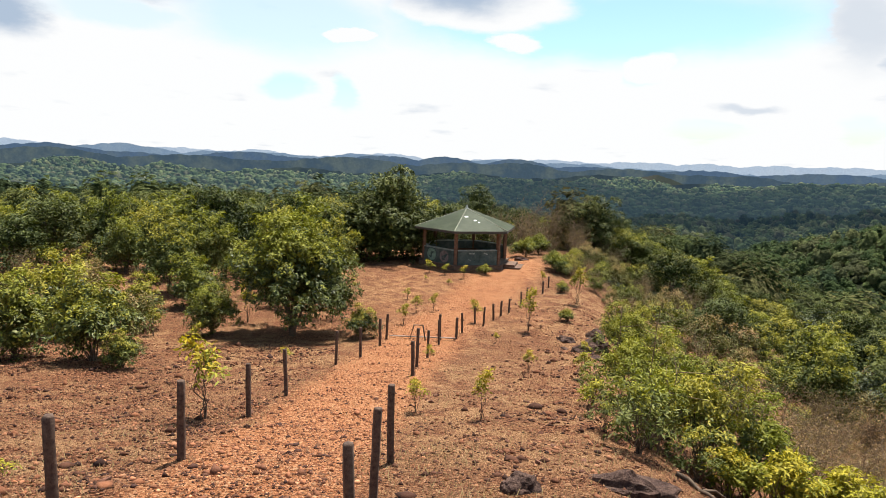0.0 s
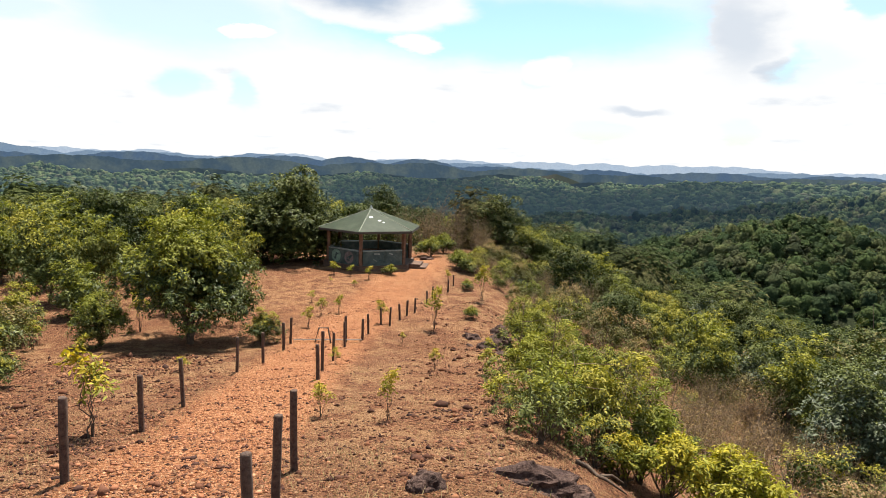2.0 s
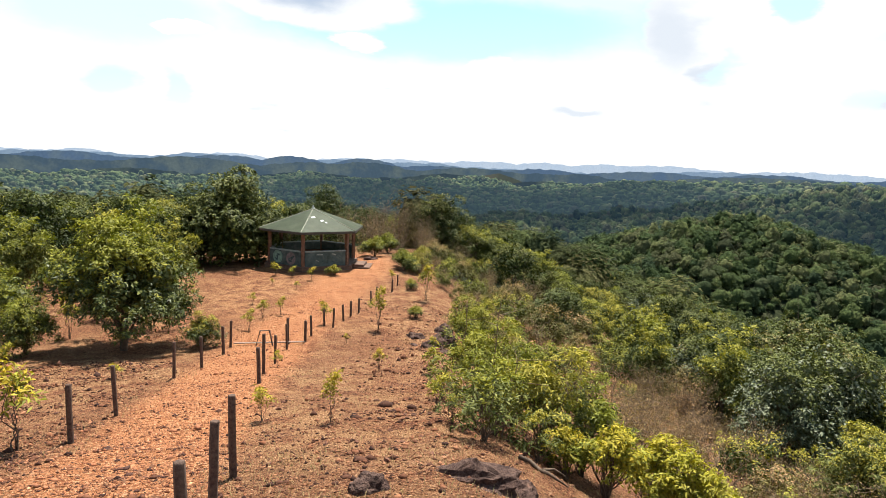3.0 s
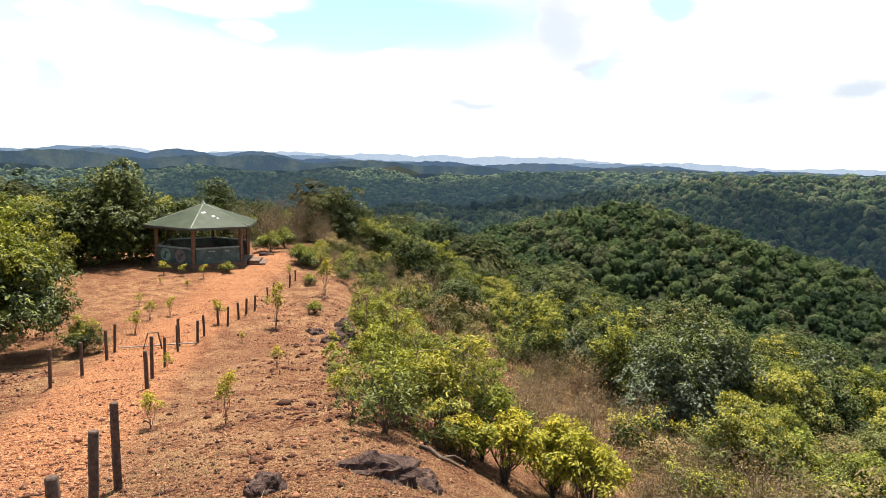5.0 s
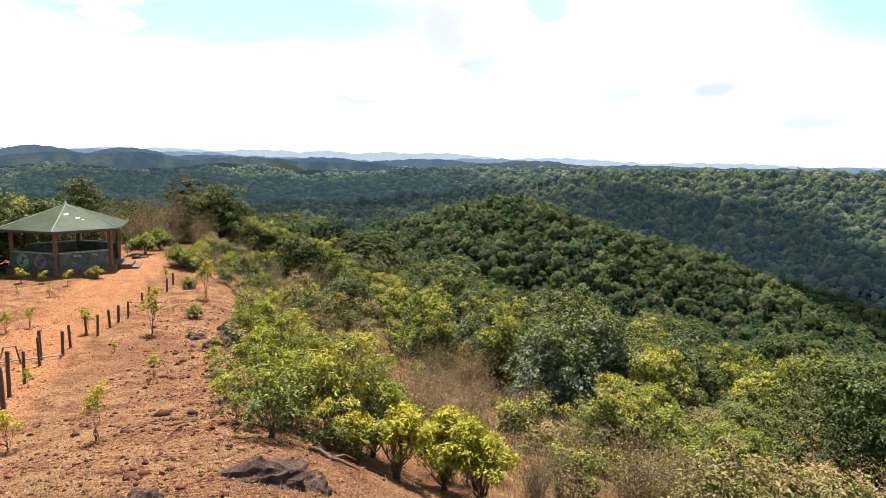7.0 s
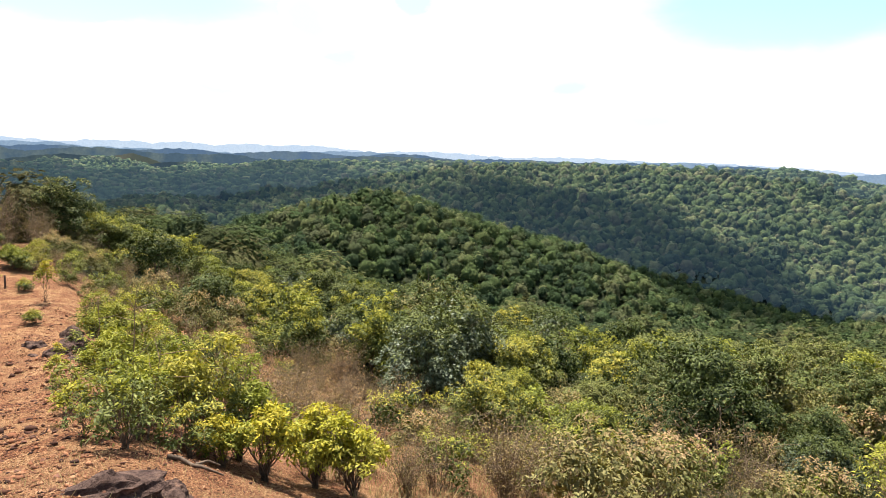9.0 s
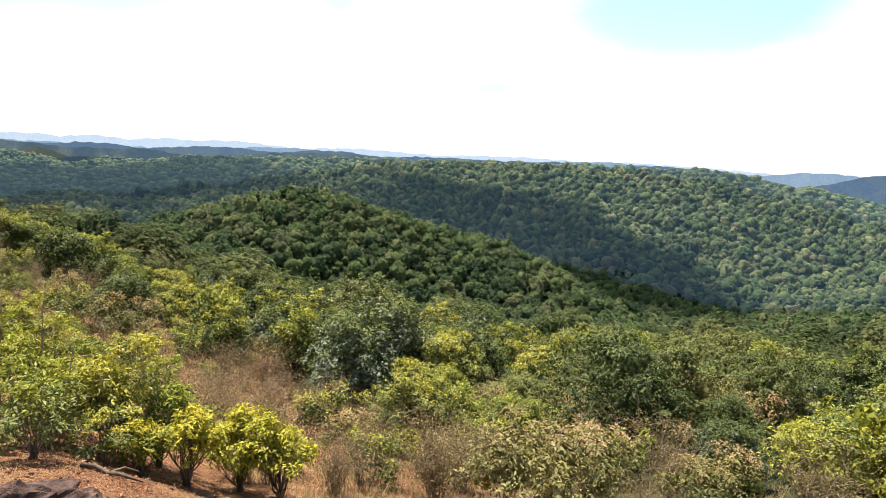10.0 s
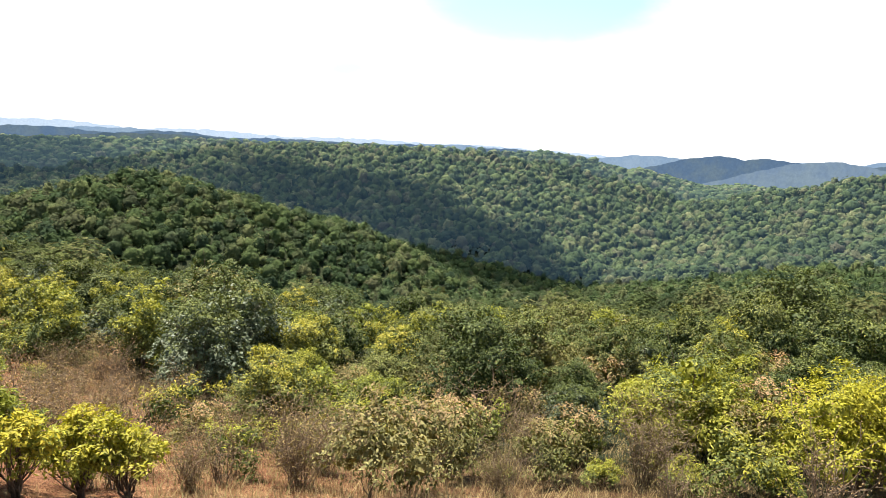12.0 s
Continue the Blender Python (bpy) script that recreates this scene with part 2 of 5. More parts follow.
def ground_build(n, L):
    fine, mid, broad = tex(n, L, 15.0, 7, 0.8), tex(n, L, 1.6, 6, 0.65), tex(n, L, 0.23, 4, 0.55)
    grit = tex(n, L, 60.0, 5, 0.85)
    tone, far_from = pebbles(n, L, 24.0)
    tone_b, far_b = pebbles(n, L, 55.0)

    def average(a, b, f):
        m = n("ShaderNodeMix")
        m.inputs[0].default_value = f
        L(a, m.inputs[2]); L(b, m.inputs[3])
        return m.outputs[0]
    piece = average(average(tone, tone_b, 0.5), span(n, L, fine, 0.36, 0.64), 0.45)
    soil = ramp(n, L, piece, [(0.24, (0.030, 0.012, 0.008)), (0.42, (0.145, 0.053, 0.026)), (0.58, (0.265, 0.108, 0.050)), (0.80, (0.48, 0.260, 0.135))])
    straw = ramp(n, L, average(span(n, L, grit, 0.36, 0.64), tone_b, 0.4), [(0.22, (0.062, 0.028, 0.013)), (0.42, (0.245, 0.115, 0.052)), (0.58, (0.430, 0.228, 0.106)), (0.80, (0.64, 0.410, 0.220))])
    walked = ramp(n, L, piece, [(0.22, (0.120, 0.038, 0.016)), (0.40, (0.380, 0.138, 0.055)), (0.58, (0.580, 0.245, 0.108)), (0.80, (0.78, 0.460, 0.245))])
    dry = blend(n, L, span(n, L, mid, 0.42, 0.56), soil, straw)
    dark = blend(n, L, span(n, L, broad, 0.46, 0.58, 0, 0.7), dry, soil)
    edge = n("ShaderNodeMath"); edge.operation = 'MULTIPLY_ADD'
    L(mid, edge.inputs[0]); edge.inputs[1].default_value = 0.7
    lower = n("ShaderNodeMath"); lower.operation = 'SUBTRACT'; lower.inputs[1].default_value = 0.35
    L(attribute(n, "path"), lower.inputs[0]); L(lower.outputs[0], edge.inputs[2])
    c = blend(n, L, span(n, L, edge.outputs[0], 0.30, 0.75, 0.0, 0.85), dark, walked)
    # dark green woodland floor, its colour deepened further for shade between the crowns
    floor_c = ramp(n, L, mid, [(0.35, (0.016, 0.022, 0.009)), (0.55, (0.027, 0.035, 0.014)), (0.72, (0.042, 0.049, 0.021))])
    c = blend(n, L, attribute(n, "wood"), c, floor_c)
    c = blend(n, L, 1.0, c, (0.80, 0.79, 0.80), 'MULTIPLY')
    h = n("ShaderNodeMath"); h.operation = 'MULTIPLY_ADD'
    L(far_from, h.inputs[0]); h.inputs[1].default_value = -0.9; L(fine, h.inputs[2])
    k = n("ShaderNodeMath"); k.operation = 'MULTIPLY_ADD'
    L(far_b, k.inputs[0]); k.inputs[1].default_value = -0.5; L(h.outputs[0], k.inputs[2])
    return surface(n, L, c, 0.95, k.outputs[0], 0.06, spec=0.1)


def leaf_build(dark, mid, light, sheer=0.36, gloss=0.5, sheen=0.12):
    def build(n, L):
        g, o = n("ShaderNodeNewGeometry"), n("ShaderNodeObjectInfo")
        c = ramp(n, L, span(n, L, g.outputs["Random Per Island"], 0, 1, 0.28, 0.80), [(0.0, dark), (0.5, mid), (0.97, light)])
        h = n("ShaderNodeHueSaturation")
        L(span(n, L, o.outputs["Random"], 0, 1, 0.472, 0.512), h.inputs["Hue"])
        L(span(n, L, o.outputs["Random"], 0.0, 1.0, 1.06, 0.58), h.inputs["Value"])
        L(c, h.inputs["Color"])
        p = surface(n, L, h.outputs[0], gloss + 0.1, spec=sheen)
        t = n("ShaderNodeBsdfTranslucent")
        warm = blend(n, L, 1.0, h.outputs[0], (1.30, 1.38, 0.54), 'MULTIPLY')
        L(warm, t.inputs[0])
        m = n("ShaderNodeMixShader")
        m.inputs[0].default_value = sheer
        L(p, m.inputs[1]); L(t.outputs[0], m.inputs[2])
        return m.outputs[0]
    return build


def wood_build(a, b, scale=14.0):
    def build(n, L):
        t = tex(n, L, scale, 6, 0.65)
        return surface(n, L, ramp(n, L, t, [(0.3, a), (0.7, b)]), 0.9, t, 0.015, spec=0.15)
    return build


def canopy_build(n, L, haze_glow=None, hue=(1.04, 1.0, 0.86)):
    """Far crowns: tone of the whole crown, a rough leafy surface; haze painted in as emission."""
    tone, leafy = attribute(n, "tone"), tex(n, L, 1.3, 5, 0.8)
    g = n("ShaderNodeNewGeometry")
    mixed = n("ShaderNodeMath"); mixed.operation = 'MULTIPLY_ADD'
    L(g.outputs["Random Per Island"], mixed.inputs[0]); mixed.inputs[1].default_value = 0.25; L(tone, mixed.inputs[2])
    c = ramp(n, L, mixed.outputs[0], [(0.05, (0.034, 0.050, 0.024)), (0.40, (0.064, 0.090, 0.036)), (0.70, (0.100, 0.128, 0.048)), (0.92, (0.135, 0.155, 0.058)), (1.05, (0.18, 0.18, 0.08))])
    kind = attribute(n, "kind")
    c = blend(n, L, span(n, L, kind, 0.80, 0.98, 0.0, 0.6), c, (0.125, 0.105, 0.066))
    c = blend(n, L, span(n, L, kind, 0.34, 0.08, 0.0, 0.65), c, (0.036, 0.054, 0.036))
    c = blend(n, L, span(n, L, leafy, 0.42, 0.58, 0.0, 0.45), c, (0.024, 0.035, 0.020))
    c = blend(n, L, 1.0, c, hue, 'MULTIPLY')
    p = surface(n, L, c, 0.9, leafy, 1.2, spec=0.03)
    t = n("ShaderNodeBsdfTranslucent")
    L(c, t.inputs[0])
    m = n("ShaderNodeMixShader")
    m.inputs[0].default_value = 0.15
    L(p, m.inputs[1]); L(t.outputs[0], m.inputs[2])
    if haze_glow is None:
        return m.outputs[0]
    # even blue emission laid over the crowns in place of distance haze
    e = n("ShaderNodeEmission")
    e.inputs[0].default_value = (*haze_glow, 1)
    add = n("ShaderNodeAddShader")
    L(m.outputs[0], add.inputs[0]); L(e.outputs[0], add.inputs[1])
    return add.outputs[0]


def plaster_build(n, L):
    a, b = tex(n, L, 2.2, 6, 0.65), tex(n, L, 14, 5, 0.7)
    c = ramp(n, L, a, [(0.3, (0.042, 0.055, 0.050)), (0.5, (0.075, 0.100, 0.092)), (0.68, (0.13, 0.148, 0.132))])
    c = blend(n, L, span(n, L, b, 0.52, 0.7, 0, 0.6), c, (0.085, 0.075, 0.06))
    return surface(n, L, c, 0.9, b, 0.01, spec=0.2)


def sheet_build(n, L):
    a, b = tex(n, L, 1.1, 5, 0.6), tex(n, L, 7, 5, 0.7)
    c = ramp(n, L, a, [(0.3, (0.046, 0.062, 0.032)), (0.55, (0.066, 0.084, 0.044)), (0.75, (0.098, 0.114, 0.066))])
    c = blend(n, L, span(n, L, b, 0.5, 0.72, 0, 0.35), c, (0.12, 0.125, 0.09))
    return surface(n, L, c, 0.62, b, 0.006, spec=0.3)


def rock_build(n, L):
    a, b = tex(n, L, 5.0, 8, 0.7), tex(n, L, 22, 5, 0.7)
    c = ramp(n, L, a, [(0.34, (0.022, 0.014, 0.012)), (0.48, (0.066, 0.041, 0.034)), (0.60, (0.125, 0.078, 0.062)), (0.74, (0.25, 0.135, 0.090))])
    return surface(n, L, c, 0.92, b, 0.06, spec=0.06)


def stone_build(n, L, pale=1.0):
    g = n("ShaderNodeNewGeometry")
    c = ramp(n, L, g.outputs["Random Per Island"], [(at, tuple(v * pale for v in c)) for at, c in ((0.0, (0.030, 0.015, 0.012)), (0.4, (0.090, 0.038, 0.022)), (0.8, (0.20, 0.080, 0.040)), (1.0, (0.34, 0.16, 0.085)))])
    return surface(n, L, c, 0.92, tex(n, L, 25, 4, 0.7), 0.01, spec=0.15)


def straw_build(n, L):
    g = n("ShaderNodeNewGeometry")
    c = ramp(n, L, g.outputs["Random Per Island"], [(0.0, (0.15, 0.098, 0.045)), (0.45, (0.31, 0.210, 0.100)), (0.8, (0.46, 0.345, 0.170)), (1.0, (0.20, 0.20, 0.07))])
    p = surface(n, L, c, 0.8, spec=0.15)
    t = n("ShaderNodeBsdfTranslucent"); L(c, t.inputs[0])
    m = n("ShaderNodeMixShader"); m.inputs[0].default_value = 0.3
    L(p, m.inputs[1]); L(t.outputs[0], m.inputs[2])
    return m.outputs[0]


def plain_build(c, rough=0.7, var=0.25, scale=20.0, metal=0.0):
    def build(n, L):
        t = tex(n, L, scale, 5, 0.65)
        lo, hi = tuple(v * (1 - var) for v in c), tuple(min(1.0, v * (1 + var)) for v in c)
        return surface(n, L, ramp(n, L, t, [(0.35, lo), (0.65, hi)]), rough, t, 0.004, metal)
    return build


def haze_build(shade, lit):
    """Distance beyond the last trees: a plain glowing backdrop, its haze, sunlit and cloud-shaded patches painted into
    the colour.
    """
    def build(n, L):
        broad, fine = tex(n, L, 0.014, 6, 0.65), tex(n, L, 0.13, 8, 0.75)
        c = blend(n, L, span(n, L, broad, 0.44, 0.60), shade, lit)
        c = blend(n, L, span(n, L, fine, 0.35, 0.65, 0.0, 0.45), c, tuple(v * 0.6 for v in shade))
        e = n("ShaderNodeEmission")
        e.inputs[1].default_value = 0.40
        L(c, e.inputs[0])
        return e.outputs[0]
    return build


M_GROUND = material("laterite_ground", ground_build)
M_CANOPY = material("far_canopy", canopy_build)
M_MIDWAY = material("valley_canopy", lambda n, L: canopy_build(n, L, None, (0.86, 0.92, 0.86)))
# haze painted into these three as blue emission, stronger farther off
M_HILLSIDE = material("hillside_canopy_hazed", lambda n, L: canopy_build(n, L, (0.0030, 0.0060, 0.0118), (1.04, 1.06, 1.08)))
M_DISTANT = material("distant_canopy_hazed", lambda n, L: canopy_build(n, L, (0.0050, 0.0088, 0.0130), (0.86, 0.86, 0.84)))
M_FARTHEST = material("farthest_canopy_hazed", lambda n, L: canopy_build(n, L, (0.0105, 0.0180, 0.0262), (0.9, 0.92, 0.94)))
M_MANGO = material("mango_leaf", leaf_build((0.010, 0.017, 0.005), (0.062, 0.084, 0.018), (0.320, 0.330, 0.080), 0.12, 0.40, 0.20))
M_YELLOW = material("young_leaf", leaf_build((0.110, 0.100, 0.012), (0.33, 0.295, 0.024), (0.58, 0.48, 0.045), 0.22))
M_GREEN = material("green_leaf", leaf_build((0.020, 0.026, 0.007), (0.080, 0.100, 0.024), (0.225, 0.240, 0.060), 0.10))
M_DARK = material("dark_leaf", leaf_build((0.010, 0.016, 0.004), (0.036, 0.053, 0.013), (0.125, 0.152, 0.038), 0.08))
M_OLIVE = material("olive_leaf", leaf_build((0.036, 0.034, 0.010), (0.130, 0.124, 0.038), (0.310, 0.280, 0.090), 0.10))
M_GREY = material("grey_green_leaf", leaf_build((0.022, 0.030, 0.015), (0.082, 0.104, 0.052), (0.260, 0.285, 0.155), 0.08, 0.40, 0.25))
M_LIME = material("lime_leaf", leaf_build((0.046, 0.056, 0.008), (0.200, 0.206, 0.026), (0.450, 0.435, 0.058), 0.20))
M_DRYLEAF = material("dry_leaf", leaf_build((0.095, 0.064, 0.030), (0.25, 0.178, 0.085), (0.42, 0.315, 0.150), 0.25, 0.7))
M_BARK = material("bark", wood_build((0.055, 0.038, 0.026), (0.15, 0.105, 0.075)))
M_TWIG = material("twig", wood_build((0.085, 0.058, 0.038), (0.24, 0.170, 0.108)))
M_POST = material("weathered_post", wood_build((0.048, 0.031, 0.025), (0.135, 0.088, 0.066), 22.0))
M_PLASTER = material("painted_plaster", plaster_build)
M_SHEET = material("roof_sheet", sheet_build)
M_RIDGE = material("ridge_strip", plain_build((0.17, 0.175, 0.125), 0.7, 0.4, 4.0))
M_COLUMN = material("column_paint", plain_build((0.15, 0.080, 0.050), 0.85, 0.35, 6.0))
M_CEMENT = material("cement", plain_build((0.115, 0.068, 0.046), 0.9, 0.35, 9.0))
M_SOFFIT = material("dark_underside", plain_build((0.07, 0.06, 0.05), 0.9))
M_CAP = material("white_coping", plain_build((0.26, 0.28, 0.25), 0.8, 0.3, 5.0))
M_ROUND = material("pale_green_paint", plain_build((0.17, 0.26, 0.20), 0.8, 0.3, 7.0))
M_ROUND_B = material("pale_rose_paint", plain_build((0.18, 0.14, 0.13), 0.8, 0.4, 7.0))
M_INK = material("dark_paint", plain_build((0.05, 0.075, 0.07), 0.8, 0.4, 9.0))
M_PATCH = material("pale_patch", plain_build((0.66, 0.68, 0.64), 0.6))
M_PIPE = material("grey_pipe", plain_build((0.26, 0.21, 0.175), 0.6, 0.2))
M_ROCK = material("dark_laterite_rock", rock_build)
M_RUBBLE = material("dark_rubble", plain_build((0.120, 0.052, 0.032), 0.92, 0.6, 14.0))
M_STONE = material("laterite_stone", stone_build)
M_CHIP = material("path_chips", lambda n, L: stone_build(n, L, 1.75))
M_LITTER = material("fallen_leaf", leaf_build((0.060, 0.032, 0.018), (0.19, 0.100, 0.050), (0.42, 0.27, 0.14), 0.1, 0.8))
M_STRAW = material("dry_grass", straw_build)
# haze goes into the colours, paler with range; one is painted as sunlit
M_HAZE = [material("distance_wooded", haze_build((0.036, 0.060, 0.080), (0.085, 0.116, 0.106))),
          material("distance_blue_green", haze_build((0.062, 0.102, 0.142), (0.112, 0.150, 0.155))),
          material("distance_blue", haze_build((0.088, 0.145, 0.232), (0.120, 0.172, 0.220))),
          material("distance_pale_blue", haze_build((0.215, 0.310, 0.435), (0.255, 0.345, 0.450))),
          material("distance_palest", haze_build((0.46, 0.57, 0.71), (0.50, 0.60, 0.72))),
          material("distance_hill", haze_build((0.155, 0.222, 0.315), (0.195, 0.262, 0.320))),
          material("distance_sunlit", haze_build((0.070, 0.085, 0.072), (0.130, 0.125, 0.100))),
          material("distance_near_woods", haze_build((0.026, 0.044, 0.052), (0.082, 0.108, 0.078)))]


def shade_cloud_build(n, L):
    """White vapour, thin and ragged towards its rim; its opacity sets how dark the shade is."""
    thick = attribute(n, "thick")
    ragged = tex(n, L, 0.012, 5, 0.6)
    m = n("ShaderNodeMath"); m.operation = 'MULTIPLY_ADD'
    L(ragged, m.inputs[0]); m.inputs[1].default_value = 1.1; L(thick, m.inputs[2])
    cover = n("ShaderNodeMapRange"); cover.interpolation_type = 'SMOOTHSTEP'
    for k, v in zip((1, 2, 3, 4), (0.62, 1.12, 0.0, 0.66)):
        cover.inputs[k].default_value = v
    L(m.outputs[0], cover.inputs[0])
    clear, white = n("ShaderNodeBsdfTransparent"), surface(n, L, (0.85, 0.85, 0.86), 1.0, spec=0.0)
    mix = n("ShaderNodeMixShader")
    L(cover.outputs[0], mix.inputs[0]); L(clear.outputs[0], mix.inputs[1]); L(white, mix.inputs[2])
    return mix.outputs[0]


M_SHADE_CLOUD = material("shade_cloud_white", shade_cloud_build)

# ---------------------------------------------------------------- mesh helpers
def mesh_of(name, V, F, mat, attrs=(), smooth=False):
    """A mesh from arrays of places and of three- or four-sided faces (a list of face arrays may mix them)."""
    me = bpy.data.meshes.new(name)
    V = np.asarray(V, np.float32).reshape(-1, 3)
    Fs = [np.asarray(f, np.int32) for f in (F if isinstance(F, list) else [F]) if len(f)]
    me.vertices.add(len(V))
    me.vertices.foreach_set("co", V.ravel())
    loops = np.concatenate([f.ravel() for f in Fs])
    sizes = np.concatenate([np.full(len(f), f.shape[1], np.int32) for f in Fs])
    me.loops.add(len(loops))
    me.loops.foreach_set("vertex_index", loops)
    me.polygons.add(len(sizes))
    me.polygons.foreach_set("loop_start", np.concatenate([[0], np.cumsum(sizes)[:-1]]).astype(np.int32))
    me.polygons.foreach_set("loop_total", sizes)
    if smooth:
        me.polygons.foreach_set("use_smooth", np.ones(len(sizes), bool))
    for key, values in attrs:
        me.attributes.new(key, 'FLOAT', 'POINT').data.foreach_set("value", np.asarray(values, np.float32))
    me.update(calc_edges=True)
    me.materials.append(mat)
    return me


def part(name, me, parent, label="", m=None):
    ob = new(name, me)
    if parent is not None:
        ob.parent = parent
    if m is not None:
        ob.matrix_basis = m
    if label:
        ob["label"] = label
    return ob


def from_bm(name, bm, mat, smooth=False):
    me = bpy.data.meshes.new(name)
    bmesh.ops.recalc_face_normals(bm, faces=bm.faces)
    bm.to_mesh(me)
    bm.free()
    if smooth:
        for p in me.polygons:
            p.use_smooth = True
    me.materials.append(mat)
    return me


def box_bm(sx, sy, sz, bevel=0.01, at=(0, 0, 0)):
    bm = bmesh.new()
    bmesh.ops.create_cube(bm, size=1.0, matrix=Matrix.Translation(at) @ Matrix.Diagonal((sx, sy, sz, 1)))
    if bevel:
        bmesh.ops.bevel(bm, geom=bm.edges[:], offset=bevel, segments=2, affect='EDGES')
    return bm


def tubes(lines, sides=5):
    """Tapered tubes along lines of (x, y, z, radius): arrays of places and quads."""
    V, F, base = [], [], 0
    ang = np.arange(sides) * 2 * np.pi / sides
    for line in lines:
        P = np.asarray(line, float)
        d = np.gradient(P[:, :3], axis=0)
        d /= np.linalg.norm(d, axis=1)[:, None] + 1e-9
        ref = np.where(np.abs(d[:, 2:3]) > 0.9, np.array([[1.0, 0, 0]]), np.array([[0, 0, 1.0]]))
        u = np.cross(d, ref)
        u /= np.linalg.norm(u, axis=1)[:, None] + 1e-9
        v = np.cross(d, u)
        ring = P[:, None, :3] + P[:, None, 3:4] * (np.cos(ang)[None, :, None] * u[:, None] + np.sin(ang)[None, :, None] * v[:, None])
        V.append(ring.reshape(-1, 3))
        n = len(P)
        i = np.arange(n - 1)[:, None] * sides
        j = np.arange(sides)[None]
        k = (j + 1) % sides
        F.append((base + np.stack([i + j, i + k, i + sides + k, i + sides + j], -1)).reshape(-1, 4))
        base += n * sides
    return np.concatenate(V), np.concatenate(F)


def unit(v):
    return v / (np.linalg.norm(v, axis=-1, keepdims=True) + 1e-9)


def leaf_faces(P, D, N, length, width):
    """Kite-shaped folded leaves at P, pointing along D, lying roughly across N."""
    S = unit(np.cross(D, N))
    up = np.cross(S, D)
    length, width = length[:, None], width[:, None]
    mid = P + D * length * 0.45
    a, b, c = P, mid + S * width * 0.5 + up * width * 0.18, P + D * length - up * length * 0.12
    d = mid - S * width * 0.5 + up * width * 0.18
    V = np.stack([a, b, c, d], 1).reshape(-1, 3)
    i = np.arange(len(P))[:, None] * 4
    return V, i + np.array([[0, 1, 2, 3]])


def rosettes(rng, tips, out, count, length, width, spread=0.9, jitter=0.05):
    """Whorls of leaves at twig tips, turned outwards."""
    n = len(tips)
    P = np.repeat(tips, count, 0) + rng.normal(0, jitter, (n * count, 3))
    O = np.repeat(out, count, 0)
    N = unit(O * 0.85 + np.array([0, 0, 0.85]) + rng.normal(0, 0.45, O.shape))
    D = unit(O * 0.45 + rng.normal(0, spread, O.shape) + np.array([0, 0, -0.10]))
    D = unit(D - N * 0.75 * (D * N).sum(-1, keepdims=True))
    k = n * count
    return leaf_faces(P, D, N, length * rng.uniform(0.7, 1.25, k), width * rng.uniform(0.75, 1.2, k))


def lobes(rng, n, radius, height, base, low=0.35, lump=1.0):
    """Centres and radii of the uneven masses of a crown."""
    out = []
    for i in range(n):
        a = 2 * np.pi * (i * 0.618 + rng.uniform(-0.08, 0.08))
        f = math.sqrt((i + 0.5) / n)
        q = radius * (0.66 + 0.25 * (1 - lump)) * f * rng.uniform(0.75, 1.15)
        top = 1 - 0.55 * f * f
        z = base + (height - base) * np.clip(rng.uniform(low, 0.80) * top + 0.06, 0.06, 0.80)
        out.append((q * np.cos(a), q * np.sin(a), z, radius * lump * rng.uniform(0.30, 0.50)))
    return out


def crown_points(rng, masses, n, flat=0.8, inner=0.25, clump=0.38, each=7):
    """Places on the leafy clumps that each mass of a crown is made of, and the way outwards there."""
    M = np.repeat(np.array(masses), each, 0)
    way = unit(rng.normal(0, 1, (len(M), 3)) + np.array([0, 0, 0.45]))
    C = M[:, :3] + way * (M[:, 3] * rng.uniform(0.72, 1.08, len(M)))[:, None] * np.array([1, 1, flat])
    R = M[:, 3] * clump * rng.uniform(0.65, 1.35, len(M))
    w = R ** 2
    pick = rng.choice(len(M), n, p=w / w.sum())
    e = unit(rng.normal(0, 1, (n, 3)) + way[pick] * 0.7 + np.array([0, 0, 0.55]))
    P = C[pick] + e * (R[pick] * rng.normal(0.95, 0.13, n))[:, None] * np.array([1, 1, 0.8])
    loose = rng.random(n) < inner
    P[loose] = (M[pick, :3] + e * (M[pick, 3] * rng.uniform(0.3, 1.0, n))[:, None])[loose]
    return P, unit(e + way[pick] * 0.4)


def inner_masses(rng, masses, size, flat, k, big):
    """The dense inside of a crown: broad overlapping sprays round each mass."""
    V, T, base = [], [], 0
    for x, y, z, r in masses:
        d = unit(rng.normal(0, 1, (k, 3)))
        P = np.array([x, y, z]) + d * (r * size * rng.uniform(0.72, 0.92, (k, 1))) * np.array([1, 1, flat])
        N = unit(d + rng.normal(0, 0.28, (k, 3)))
        D = unit(np.cross(N, rng.normal(0, 1, (k, 3))))
        q, f = leaf_faces(P - D * r * 0.25 * big, D, N, big * r * rng.uniform(0.5, 0.75, k), big * r * rng.uniform(0.30, 0.46, k))
        V.append(q); T.append(f + base)
        base += len(q)
    return np.concatenate(V), np.concatenate(T)


